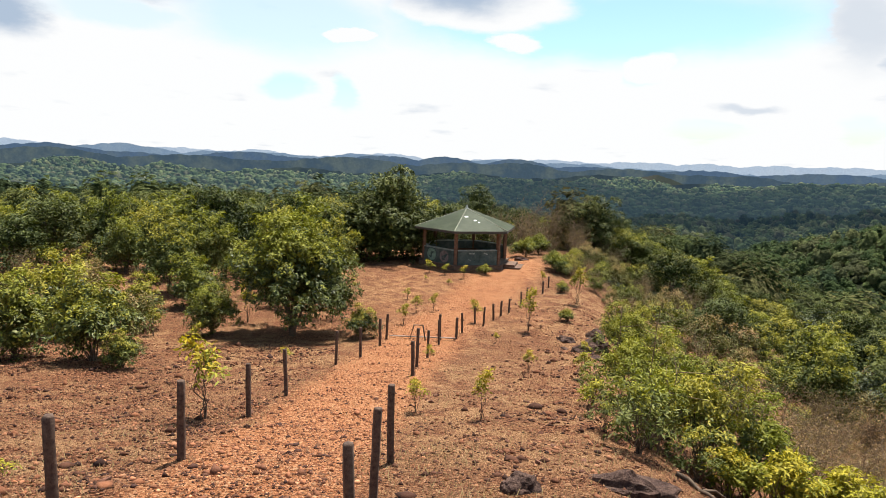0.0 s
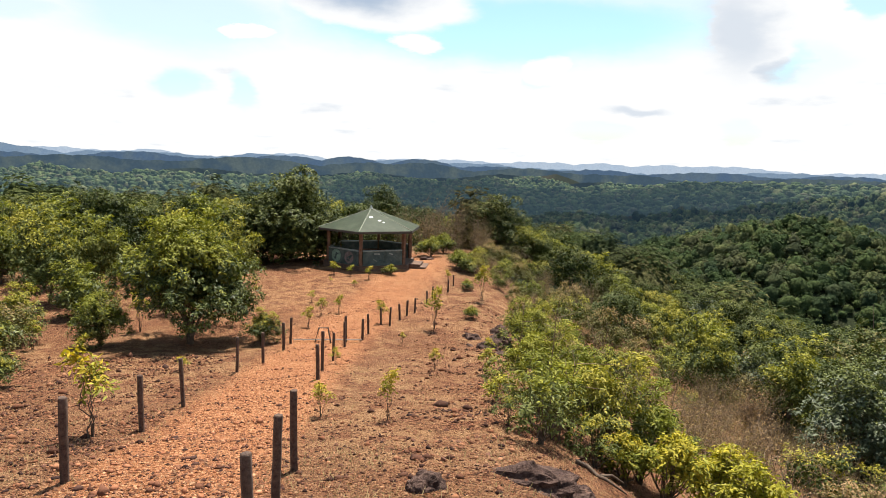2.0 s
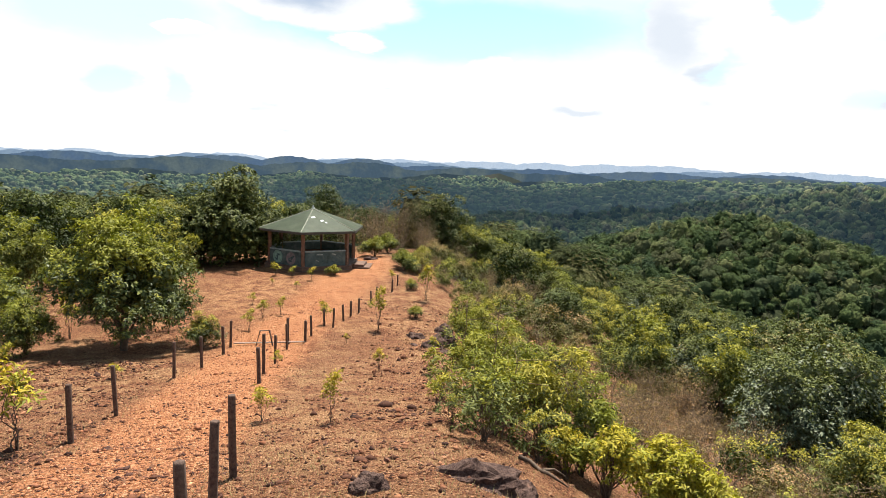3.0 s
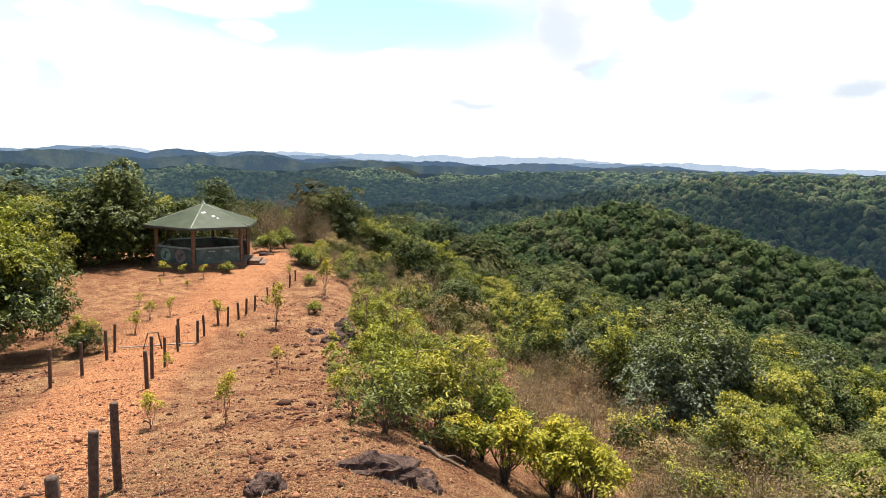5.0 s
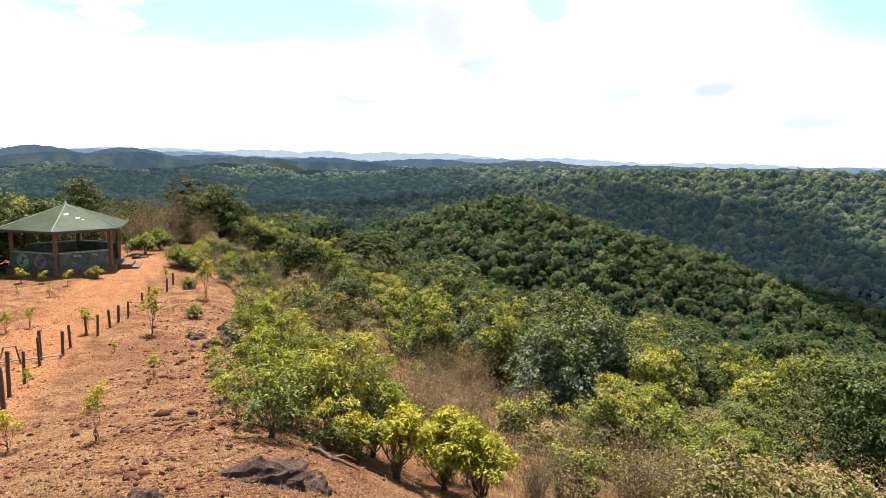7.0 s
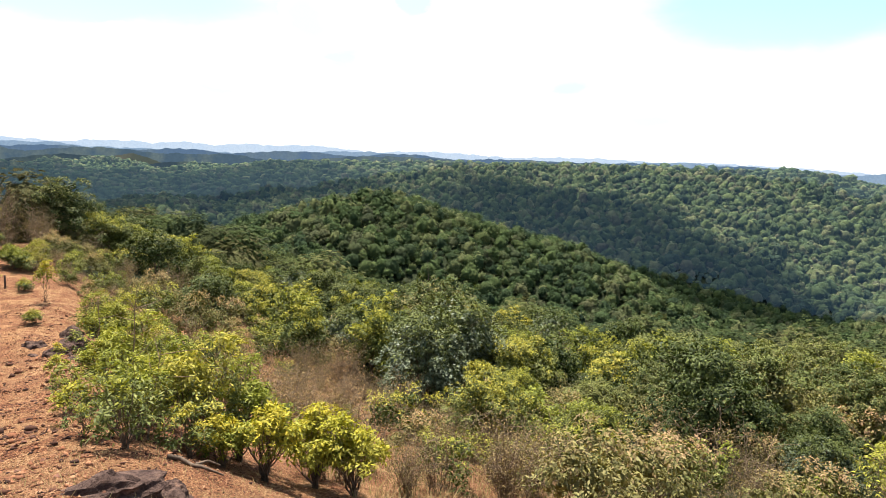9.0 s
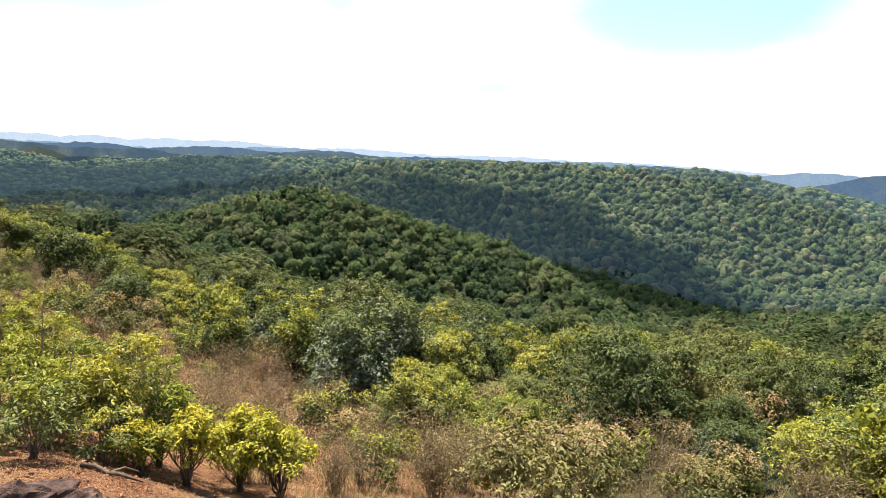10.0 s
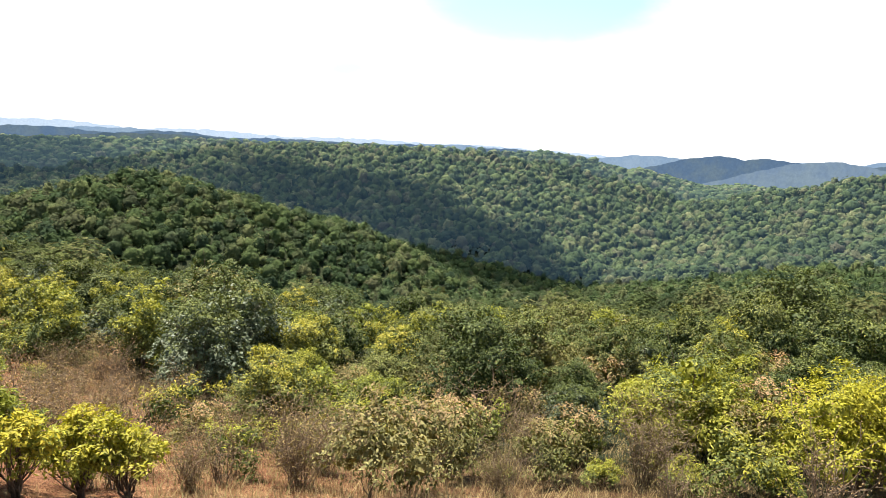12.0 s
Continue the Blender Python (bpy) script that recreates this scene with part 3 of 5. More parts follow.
def limbs(rng, masses, stems, girth, start=0.0, wobble=0.10):
    """Stems from the foot to the masses, forking on the way."""
    lines = []
    for i, (x, y, z, r) in enumerate(masses):
        s = i % stems
        a = 2 * np.pi * s / stems + 0.7
        foot = np.array([0.6 * girth * np.cos(a), 0.6 * girth * np.sin(a), 0]) if stems > 1 else np.zeros(3)
        fork = foot * 1.5 + np.array([x, y, 0]) * 0.16 + np.array([0, 0, max(start, 0.28 * z)])
        end = np.array([x, y, z + 0.25 * r])
        pts = []
        for f in np.linspace(0, 1, 7):
            p = (1 - f) ** 2 * foot + 2 * f * (1 - f) * fork + f * f * end
            p = p + rng.normal(0, wobble * 0.35, 3) * min(f * 4, 1) * np.array([1, 1, 0.3])
            g = girth * (1 - 0.82 * f) * (1.25 if f == 0 else 1)
            pts.append((*p, g))
        pts[0] = (pts[0][0], pts[0][1], -0.25, pts[0][3])
        lines.append(pts)
        for _ in range(2):
            k = rng.integers(3, 6)
            q = np.array(pts[k][:3])
            e = np.array([x, y, z]) + rng.normal(0, 0.75, 3) * r
            lines.append([(*(q + (e - q) * f + np.array([0, 0, 0.08 * r * math.sin(3 * f)])), pts[k][3] * (0.6 - 0.45 * f)) for f in (0, 0.33, 0.66, 1)])
    return lines


def stand(name, x, y, turn=0.0, size=1.0, sink=0.02, lean=0.0):
    """An Empty on the ground."""
    ob = new(name)
    ob.matrix_basis = pose(x, y, float(hgt(x, y)) - sink, lean, 0, turn) @ Matrix.Diagonal((size, size, size, 1))
    return ob


def make_tree(name, seed, x, y, height, radius, base, masses, count, per, length, width, leaf, bark, stems=1, girth=0.09,
              flat=0.8, label="", category="tree", group="", size=1.0, turn=0.0, inner=0.25, second=None, share=0.0, fork=10, solid=0.0, low=0.35, lump=1.0, far=False):
    """A tree or shrub: a tapered, forking trunk, and a crown of leaves in whorls."""
    rng = np.random.default_rng(seed)
    ob = tagged(stand(name, x, y, turn, size), label, category, group)
    ms = lobes(rng, masses, radius, height, base, low, lump)
    wood, sides = limbs(rng, ms[:fork], stems, girth), 6 if fork > 8 else 4
    if stems < 3:
        V, F = tubes(wood, sides)
        part("trunk", mesh_of("trunk", V, F, bark, smooth=True), ob)
    else:
        for s in range(min(stems, len(wood) // 3)):
            V, F = tubes([line for i in range(s, len(wood) // 3, stems) for line in wood[3 * i:3 * i + 3]], sides)
            part("stem", mesh_of("stem", V, F, bark, smooth=True), ob)
    P, d = crown_points(rng, ms, count, flat, inner)
    P[:, 2] = np.maximum(P[:, 2], 0.12)
    # small single-fold leaves on the trees farther off
    corners, wide = (4, 1.0) if not far else (3, 1.8)
    # brighter leaf colour mostly at the top: young growth, and painted sunlit highlights
    if second is not None:
        high = np.argsort(-(P[:, 2] + rng.normal(0, 0.3 * height, count) * 0.35))
        k = int(count * share)
        V, F = rosettes(rng, P[high[:k]], d[high[:k]], per, length, width * wide)
        part("young_foliage", mesh_of("young_foliage", V, F[:, :corners], second), ob, "bright yellow-green leaves, young growth plus colour for sunlit crown tops")
        P, d = P[high[k:]], d[high[k:]]
    V, F = rosettes(rng, P, d, per, length, width * wide)
    if solid:
        C, T = inner_masses(rng, ms, solid, flat, 110 if fork > 4 else 60, 0.32 if fork > 4 else 0.42)
        part("crown", mesh_of("crown", np.concatenate([V, C]), [F[:, :corners], T + len(V)], leaf), ob)
    else:
        part("crown", mesh_of("crown", V, F, leaf), ob)
    return ob


def again(ob, x, y, turn=0.0, size=1.0, sink=0.03, tall=1.0):
    c = copy_thing(ob, Matrix.Identity(4))
    c.matrix_basis = pose(x, y, float(hgt(x, y)) - sink, 0, 0, turn) @ Matrix.Diagonal((size, size, size * tall, 1))
    return c


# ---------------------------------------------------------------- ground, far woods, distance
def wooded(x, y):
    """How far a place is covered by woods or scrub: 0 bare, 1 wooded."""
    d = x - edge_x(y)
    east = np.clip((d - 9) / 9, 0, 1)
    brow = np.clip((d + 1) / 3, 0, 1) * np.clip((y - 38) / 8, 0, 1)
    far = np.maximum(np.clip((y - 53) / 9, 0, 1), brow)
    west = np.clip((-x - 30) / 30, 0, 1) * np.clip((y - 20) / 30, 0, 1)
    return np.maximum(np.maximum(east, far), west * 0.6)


AZ = np.radians(np.concatenate([np.arange(-180, -62, 6.0), np.arange(-60, 118, 0.48), np.arange(120, 180, 6.0)]))
RR = np.concatenate([[0.0], np.exp(np.linspace(math.log(0.6), math.log(4700), 240))])


def ground_sheet():
    A, R = np.meshgrid(AZ, RR[1:])
    X, Y = R * np.sin(A), R * np.cos(A)
    Z = hgt(X, Y)
    rows, cols = X.shape
    V = np.concatenate([[(0, 0, float(hgt(0, 0)))], np.stack([X, Y, Z], -1).reshape(-1, 3)])
    i = np.arange(rows - 1)[:, None] * cols
    j = np.arange(cols)[None]
    k = (j + 1) % cols
    quads = (1 + np.stack([i + j, i + cols + j, i + cols + k, i + k], -1)).reshape(-1, 4)
    j = np.arange(cols)
    tris = np.stack([np.zeros(cols, int), 1 + j, 1 + (j + 1) % cols], -1)
    x, y = V[:, 0], V[:, 1]
    across = np.abs(x - path_x(y))
    wide = np.interp(y, [0, 8, 20, 30, 40, 60], [1.0, 1.25, 1.5, 2.2, 2.6, 2.0])
    trodden = np.clip(1.5 - across / wide, 0, 1) * np.interp(y, [0, 18, 30, 60], [1, 1, 0.7, 0.6])
    yard = 0.38 * np.clip(1.6 - np.abs(x - 1.0) / 6.0, 0, 1) * np.clip((y - 20) / 9, 0, 1)
    trodden = np.maximum(trodden, yard) * np.clip((56 - y) / 8, 0, 1) * np.clip((y + 16) / 4, 0, 1)
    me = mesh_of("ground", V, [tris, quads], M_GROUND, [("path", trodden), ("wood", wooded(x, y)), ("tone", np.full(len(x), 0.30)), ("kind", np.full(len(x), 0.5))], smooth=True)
    # far woodland floor gets the haze-painted canopy colours, which fill dark gaps between crowns
    reach = np.concatenate([np.zeros(cols), np.repeat(RR[1:-1], cols)])
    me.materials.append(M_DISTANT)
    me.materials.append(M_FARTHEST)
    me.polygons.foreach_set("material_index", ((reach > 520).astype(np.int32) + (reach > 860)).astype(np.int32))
    tagged(new("ground", me), "reddish laterite ground with a trodden path, falling into a wooded valley", "ground", kind="structure")
    # how high each ring rises over the nearer land, seen from the hilltop
    rise = np.maximum.accumulate((Z + 2.5 * np.clip((R - 60) / 40, 0, 1) * wooded(X, Y) - 8.0) / R, axis=0)
    return rise


RISE = ground_sheet()


def in_sight(x, y, top):
    r = np.hypot(x, y)
    a = np.clip(np.searchsorted(AZ, np.arctan2(x, y)), 0, len(AZ) - 1)
    k = np.clip(np.searchsorted(RR[1:], r * 0.97) - 1, 0, len(RR) - 2)
    return (top - 8.0) / r > RISE[k, a] + 0.001


def crown_shapes(rng, rings, spokes, tufts, leaf=0.25, core=1.0, rough=0.035):
    """An uneven dome of rounded leaf masses, with loose tufts on it."""
    heads = unit(rng.normal(0, 1, (11, 3)) + np.array([0, 0, 0.6]))
    reach = rng.uniform(0.12, 0.50, 11)

    def radius(d):
        near = np.clip((d @ heads.T - 0.70) / 0.30, 0, 1)
        return 0.62 + (np.sqrt(near) * reach).max(-1) + rng.normal(0, rough, len(d))

    D, F3, F4 = [(0, 0, 1.0)], [], []
    for i in range(rings):
        t = (i + 1) / rings * 1.85
        for j in range(spokes):
            a = 2 * math.pi * (j + 0.5 * (i % 2)) / spokes
            D.append((math.sin(t) * math.cos(a), math.sin(t) * math.sin(a), math.cos(t)))
    for j in range(spokes):
        F3.append((0, 1 + j, 1 + (j + 1) % spokes))
    for i in range(rings - 1):
        for j in range(spokes):
            a, b = 1 + i * spokes + j, 1 + i * spokes + (j + 1) % spokes
            F4.append((a, a + spokes, b + spokes, b))
    D = np.array(D)
    V = D * radius(D)[:, None] * core
    q = np.array(F4)
    T = np.concatenate([np.array(F3), q[:, [0, 1, 2]], q[:, [0, 2, 3]]])
    if tufts:
        d = unit(rng.normal(0, 1, (tufts, 3)) + np.array([0, 0, 0.5]))
        d[:, 2] = np.where(d[:, 2] < -0.3, -d[:, 2], d[:, 2])
        c = d * (radius(d) * rng.uniform(0.84, 1.10, tufts))[:, None]
        m = unit(d + np.array([0, 0, 0.85]) + rng.normal(0, 0.34, (tufts, 3)))
        s = unit(np.cross(m, rng.normal(0, 1, (tufts, 3))))
        u = np.cross(m, s)
        w = leaf * rng.uniform(0.6, 1.3, (tufts, 1))
        W = np.stack([c + s * w, c - s * w * 0.5 + u * w * 0.8, c - s * w * 0.5 - u * w * 0.8], 1).reshape(-1, 3)
        T = np.concatenate([T, len(V) + np.arange(tufts * 3).reshape(-1, 3)])
        V = np.concatenate([V, W])
    return V, T


def far_woods(name, seed, r0, r1, spacing, size, rings, spokes, tufts, leaf, label, a0=-44, a1=106, bright=0.36, core=1.0, tall=1.15, mat=None, rough=0.035):
    """Crowns of the woods between two distances, as one cover."""
    rng = np.random.default_rng(seed)
    shapes = [crown_shapes(rng, rings, spokes, tufts, leaf, core, rough) for _ in range(7)]
    x, y = np.meshgrid(np.arange(-r1, r1, spacing), np.arange(-r1, r1, spacing))
    x, y = (v.ravel() + rng.uniform(-0.48, 0.48, v.size) * spacing for v in (x, y))
    r, a = np.hypot(x, y), np.degrees(np.arctan2(x, y))
    inside = (r > r0) & (r < r1) & (a > a0) & (a < a1)
    x, y, r = x[inside], y[inside], r[inside]
    n = len(x)
    z = hgt(x, y)
    scale = size * np.exp(np.clip(rng.normal(0, 0.48, n), -0.9, 0.66))
    lift = scale * rng.uniform(0.15, 0.5, n)
    keep = in_sight(x, y, z + lift + scale * 0.9 + 3.0 + 5.0 * (r0 > 300)) & (wooded(x, y) > 0.55)
    patch = wave(x, y, 60, 0.4) * 0.18 + wave(x, y, 310, 1.4) * 0.18
    tone = np.clip(bright + patch + rng.normal(0, 0.25, n), 0.0, 0.92)
    sort = np.clip(rng.random(n) + 0.25 * wave(x, y, 90, 2.2), 0, 1)
    VV, FF, TT, KK, base = [], [], [], [], 0
    for s, (V, T) in enumerate(shapes):
        idx = np.where(keep & (np.arange(n) % 7 == s))[0]
        if not len(idx):
            continue
        t = rng.uniform(0, 2 * np.pi, len(idx))
        c, q = np.cos(t)[:, None], np.sin(t)[:, None]
        k = scale[idx][:, None]
        X = x[idx][:, None] + k * (V[None, :, 0] * c - V[None, :, 1] * q)
        Y = y[idx][:, None] + k * (V[None, :, 0] * q + V[None, :, 1] * c)
        Z = (z + lift)[idx][:, None] + k * V[None, :, 2] * tall * rng.uniform(0.75, 1.3, (len(idx), 1))
        VV.append(np.stack([X, Y, Z], -1).reshape(-1, 3))
        FF.append((base + np.arange(len(idx))[:, None, None] * len(V) + T[None]).reshape(-1, 3))
        TT.append(np.repeat(tone[idx], len(V)))
        KK.append(np.repeat(sort[idx], len(V)))
        base += len(idx) * len(V)
    me = mesh_of(name, np.concatenate(VV), np.concatenate(FF), mat or M_CANOPY, [("tone", np.concatenate(TT)), ("kind", np.concatenate(KK))], smooth=False)
    tagged(new(name, me), label, "woods", kind="stuff")


far_woods("slope_woods", 14, 60, 112, 3.3, 2.0, 4, 9, 460, 0.100, "sunlit green woods on the slope below the spur", 10, 106, 0.50, 0.80, 1.05)
far_woods("plateau_woods", 15, 78, 150, 3.4, 1.9, 4, 8, 260, 0.140, "sunlit scrubby woods on the flat hilltop", -46, 13, 0.42, 0.72, 1.0)
far_woods("valley_woods", 11, 108, 210, 3.8, 2.2, 4, 8, 200, 0.140, "dense green woods on the slopes of the valley", core=0.76, bright=0.48, tall=1.15)
far_woods("valley_woods", 18, 210, 330, 4.2, 2.6, 4, 9, 70, 0.17, "dense green woods on the slopes of the valley", core=0.88, rough=0.08, mat=M_MIDWAY, bright=0.48, tall=1.2)
far_woods("near_hillside_woods", 16, 330, 500, 4.1, 2.6, 4, 8, 44, 0.20, "dense green woods on the spur before the valley head", 20, core=0.88, rough=0.09, bright=0.48, tall=1.15, mat=M_MIDWAY)
# a backdrop of wooded hills, too far off to shift as the camera turns; haze painted in as glow
far_woods("backdrop_woods", 12, 500, 860, 5.7, 3.4, 3, 6, 20, 0.24, "dense dark green woods on the far hillsides under painted-in haze", 20, rough=0.08, bright=0.50, core=0.96, tall=1.15, mat=M_HILLSIDE)
far_woods("backdrop_woods", 17, 330, 860, 5.4, 3.0, 3, 5, 10, 0.36, "distant dark woods on rolling hills under painted-in haze", -40, 20, mat=M_DISTANT, rough=0.05, bright=0.48, core=0.88, tall=0.9)
far_woods("backdrop_woods", 13, 860, 1640, 7.0, 4.4, 2, 5, 0, 0.40, "distant dark woods on rolling hills under painted-in haze", -38, 100, mat=M_FARTHEST, rough=0.14, bright=0.50, tall=0.8)


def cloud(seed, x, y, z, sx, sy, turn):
    """A flat cumulus added overhead out of view, placed so that its shade lies on the valley."""
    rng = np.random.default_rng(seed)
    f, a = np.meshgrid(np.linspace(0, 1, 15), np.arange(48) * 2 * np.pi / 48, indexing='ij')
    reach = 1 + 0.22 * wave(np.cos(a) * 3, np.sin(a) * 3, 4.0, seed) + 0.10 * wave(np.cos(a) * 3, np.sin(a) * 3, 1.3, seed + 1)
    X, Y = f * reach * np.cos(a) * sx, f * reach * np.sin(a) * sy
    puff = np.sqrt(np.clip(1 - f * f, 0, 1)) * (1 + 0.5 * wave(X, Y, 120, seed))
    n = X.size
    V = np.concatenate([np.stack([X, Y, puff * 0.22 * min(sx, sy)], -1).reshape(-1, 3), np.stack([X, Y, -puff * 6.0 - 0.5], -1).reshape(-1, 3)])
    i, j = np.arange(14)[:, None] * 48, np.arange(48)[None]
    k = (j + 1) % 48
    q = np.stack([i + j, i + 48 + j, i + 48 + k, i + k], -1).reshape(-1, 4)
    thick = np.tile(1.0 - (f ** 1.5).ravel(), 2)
    ob = new("cloud", mesh_of("cloud", V, np.concatenate([q, q[:, ::-1] + n]), M_SHADE_CLOUD, [("thick", thick)], smooth=True))
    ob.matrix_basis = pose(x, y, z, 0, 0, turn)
    tagged(ob, "flat-bottomed white cloud added out of view to shade the valley", "cloud", kind="structure")


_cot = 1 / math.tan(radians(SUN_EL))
# unseen stand-ins for passing clouds, set sunward of the ground meant to be shaded
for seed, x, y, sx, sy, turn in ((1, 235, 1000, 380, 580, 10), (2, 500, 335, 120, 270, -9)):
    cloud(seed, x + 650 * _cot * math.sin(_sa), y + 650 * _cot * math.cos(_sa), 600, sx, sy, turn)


def distance(seed, r, low, hills, mat, a0=-70, a1=130):
    """A far range of hills: (bearing, height, half-width) in degrees, on a base line."""
    rng = np.random.default_rng(seed)
    b = np.arange(a0, a1, 0.06)
    e = np.full(len(b), float(low))
    span_ = max(a1 - a0, 1)
    more = [(rng.uniform(a0, a1), low + rng.uniform(0.05, 0.45), rng.uniform(2, 6)) for _ in range(span_ // 6)]
    for at, top, half in list(hills) + more:
        q = np.clip(1 - np.abs(b - at) / (half * 1.7), 0, 1)
        e = np.maximum(e, low + (top - low) * q * q * (3 - 2 * q))
    e = e + 0.08 * wave(b * 9, b * 0 + seed, 27, seed) + 0.025 * wave(b * 9, b * 0, 8.3, seed * 2.0) + 0.012 * wave(b * 9, b * 0, 2.1, seed * 3.0) + rng.normal(0, 0.006, len(b))
    a = np.radians(b)
    top = 8 + r * np.tan(np.radians(e))
    x, y = r * np.sin(a), r * np.cos(a)
    n = len(a)
    V = np.concatenate([np.stack([x, y, np.full(n, -190.0)], -1), np.stack([x, y, top], -1)])
    i = np.arange(n - 1)
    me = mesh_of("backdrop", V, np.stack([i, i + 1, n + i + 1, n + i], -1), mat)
    tagged(new("backdrop", me), "glowing backdrop of hills along the horizon, blue haze painted in", "hills", kind="structure")


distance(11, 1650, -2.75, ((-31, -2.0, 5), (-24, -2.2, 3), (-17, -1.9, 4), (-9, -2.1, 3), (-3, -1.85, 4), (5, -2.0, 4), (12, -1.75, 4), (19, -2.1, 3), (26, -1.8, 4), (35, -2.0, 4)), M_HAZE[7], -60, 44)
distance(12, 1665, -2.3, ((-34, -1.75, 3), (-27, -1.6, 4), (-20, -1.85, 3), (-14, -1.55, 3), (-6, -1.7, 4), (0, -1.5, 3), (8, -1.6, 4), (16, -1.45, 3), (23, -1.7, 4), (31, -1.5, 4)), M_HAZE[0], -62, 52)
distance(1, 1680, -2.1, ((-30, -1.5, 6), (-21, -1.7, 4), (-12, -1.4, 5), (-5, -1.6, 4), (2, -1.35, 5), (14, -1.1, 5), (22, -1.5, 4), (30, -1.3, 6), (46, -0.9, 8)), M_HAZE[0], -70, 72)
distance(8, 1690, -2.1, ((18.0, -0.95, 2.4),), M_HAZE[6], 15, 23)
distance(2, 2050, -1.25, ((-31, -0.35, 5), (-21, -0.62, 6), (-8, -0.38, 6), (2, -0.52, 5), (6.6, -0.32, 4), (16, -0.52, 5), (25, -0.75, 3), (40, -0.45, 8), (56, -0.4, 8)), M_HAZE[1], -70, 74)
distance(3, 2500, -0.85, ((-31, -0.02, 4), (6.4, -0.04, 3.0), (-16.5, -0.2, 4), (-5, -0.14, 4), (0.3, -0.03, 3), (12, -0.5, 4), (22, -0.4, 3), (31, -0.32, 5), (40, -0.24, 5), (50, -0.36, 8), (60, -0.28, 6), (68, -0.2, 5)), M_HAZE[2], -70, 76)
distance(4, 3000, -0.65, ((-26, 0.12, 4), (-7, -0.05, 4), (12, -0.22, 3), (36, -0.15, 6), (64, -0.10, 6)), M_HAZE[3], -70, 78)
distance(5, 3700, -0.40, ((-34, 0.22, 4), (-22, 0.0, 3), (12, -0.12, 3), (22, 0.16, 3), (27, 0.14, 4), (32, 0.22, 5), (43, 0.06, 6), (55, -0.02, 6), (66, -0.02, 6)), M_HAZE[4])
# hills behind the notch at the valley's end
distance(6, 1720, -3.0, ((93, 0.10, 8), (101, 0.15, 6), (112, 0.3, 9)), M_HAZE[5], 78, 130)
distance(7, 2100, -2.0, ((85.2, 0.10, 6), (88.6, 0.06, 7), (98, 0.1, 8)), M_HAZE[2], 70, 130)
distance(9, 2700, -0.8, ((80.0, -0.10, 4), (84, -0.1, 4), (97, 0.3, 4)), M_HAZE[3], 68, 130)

# ---------------------------------------------------------------- the shelter
GX, GY = 1.75, 44.6
GZ = float(hgt(GX, GY)) + 0.05


def hexagon(radius, turn=16.0):
    return [Vector((radius * math.cos(radians(turn + 60 * i)), radius * math.sin(radians(turn + 60 * i)), 0)) for i in range(6)]


def prism_bm(points, z0, z1):
    bm = bmesh.new()
    lo = [bm.verts.new((p.x, p.y, z0)) for p in points]
    hi = [bm.verts.new((p.x, p.y, z1)) for p in points]
    bm.faces.new(lo[::-1])
    bm.faces.new(hi)
    for i in range(len(points)):
        j = (i + 1) % len(points)
        bm.faces.new((lo[i], lo[j], hi[j], hi[i]))
    return bm


def disc_bm(radius, depth, inner=0.0, n=28):
    bm = bmesh.new()
    ring = [[bm.verts.new((q * math.cos(2 * math.pi * i / n), y, q * math.sin(2 * math.pi * i / n))) for i in range(n)]
            for q, y in ((radius, 0), (radius, -depth), (max(inner, 0.001), -depth), (max(inner, 0.001), 0))]
    for a, b in zip(ring, ring[1:] + ring[:1]):
        for i in range(n):
            j = (i + 1) % n
            bm.faces.new((a[i], a[j], b[j], b[i]))
    return bm


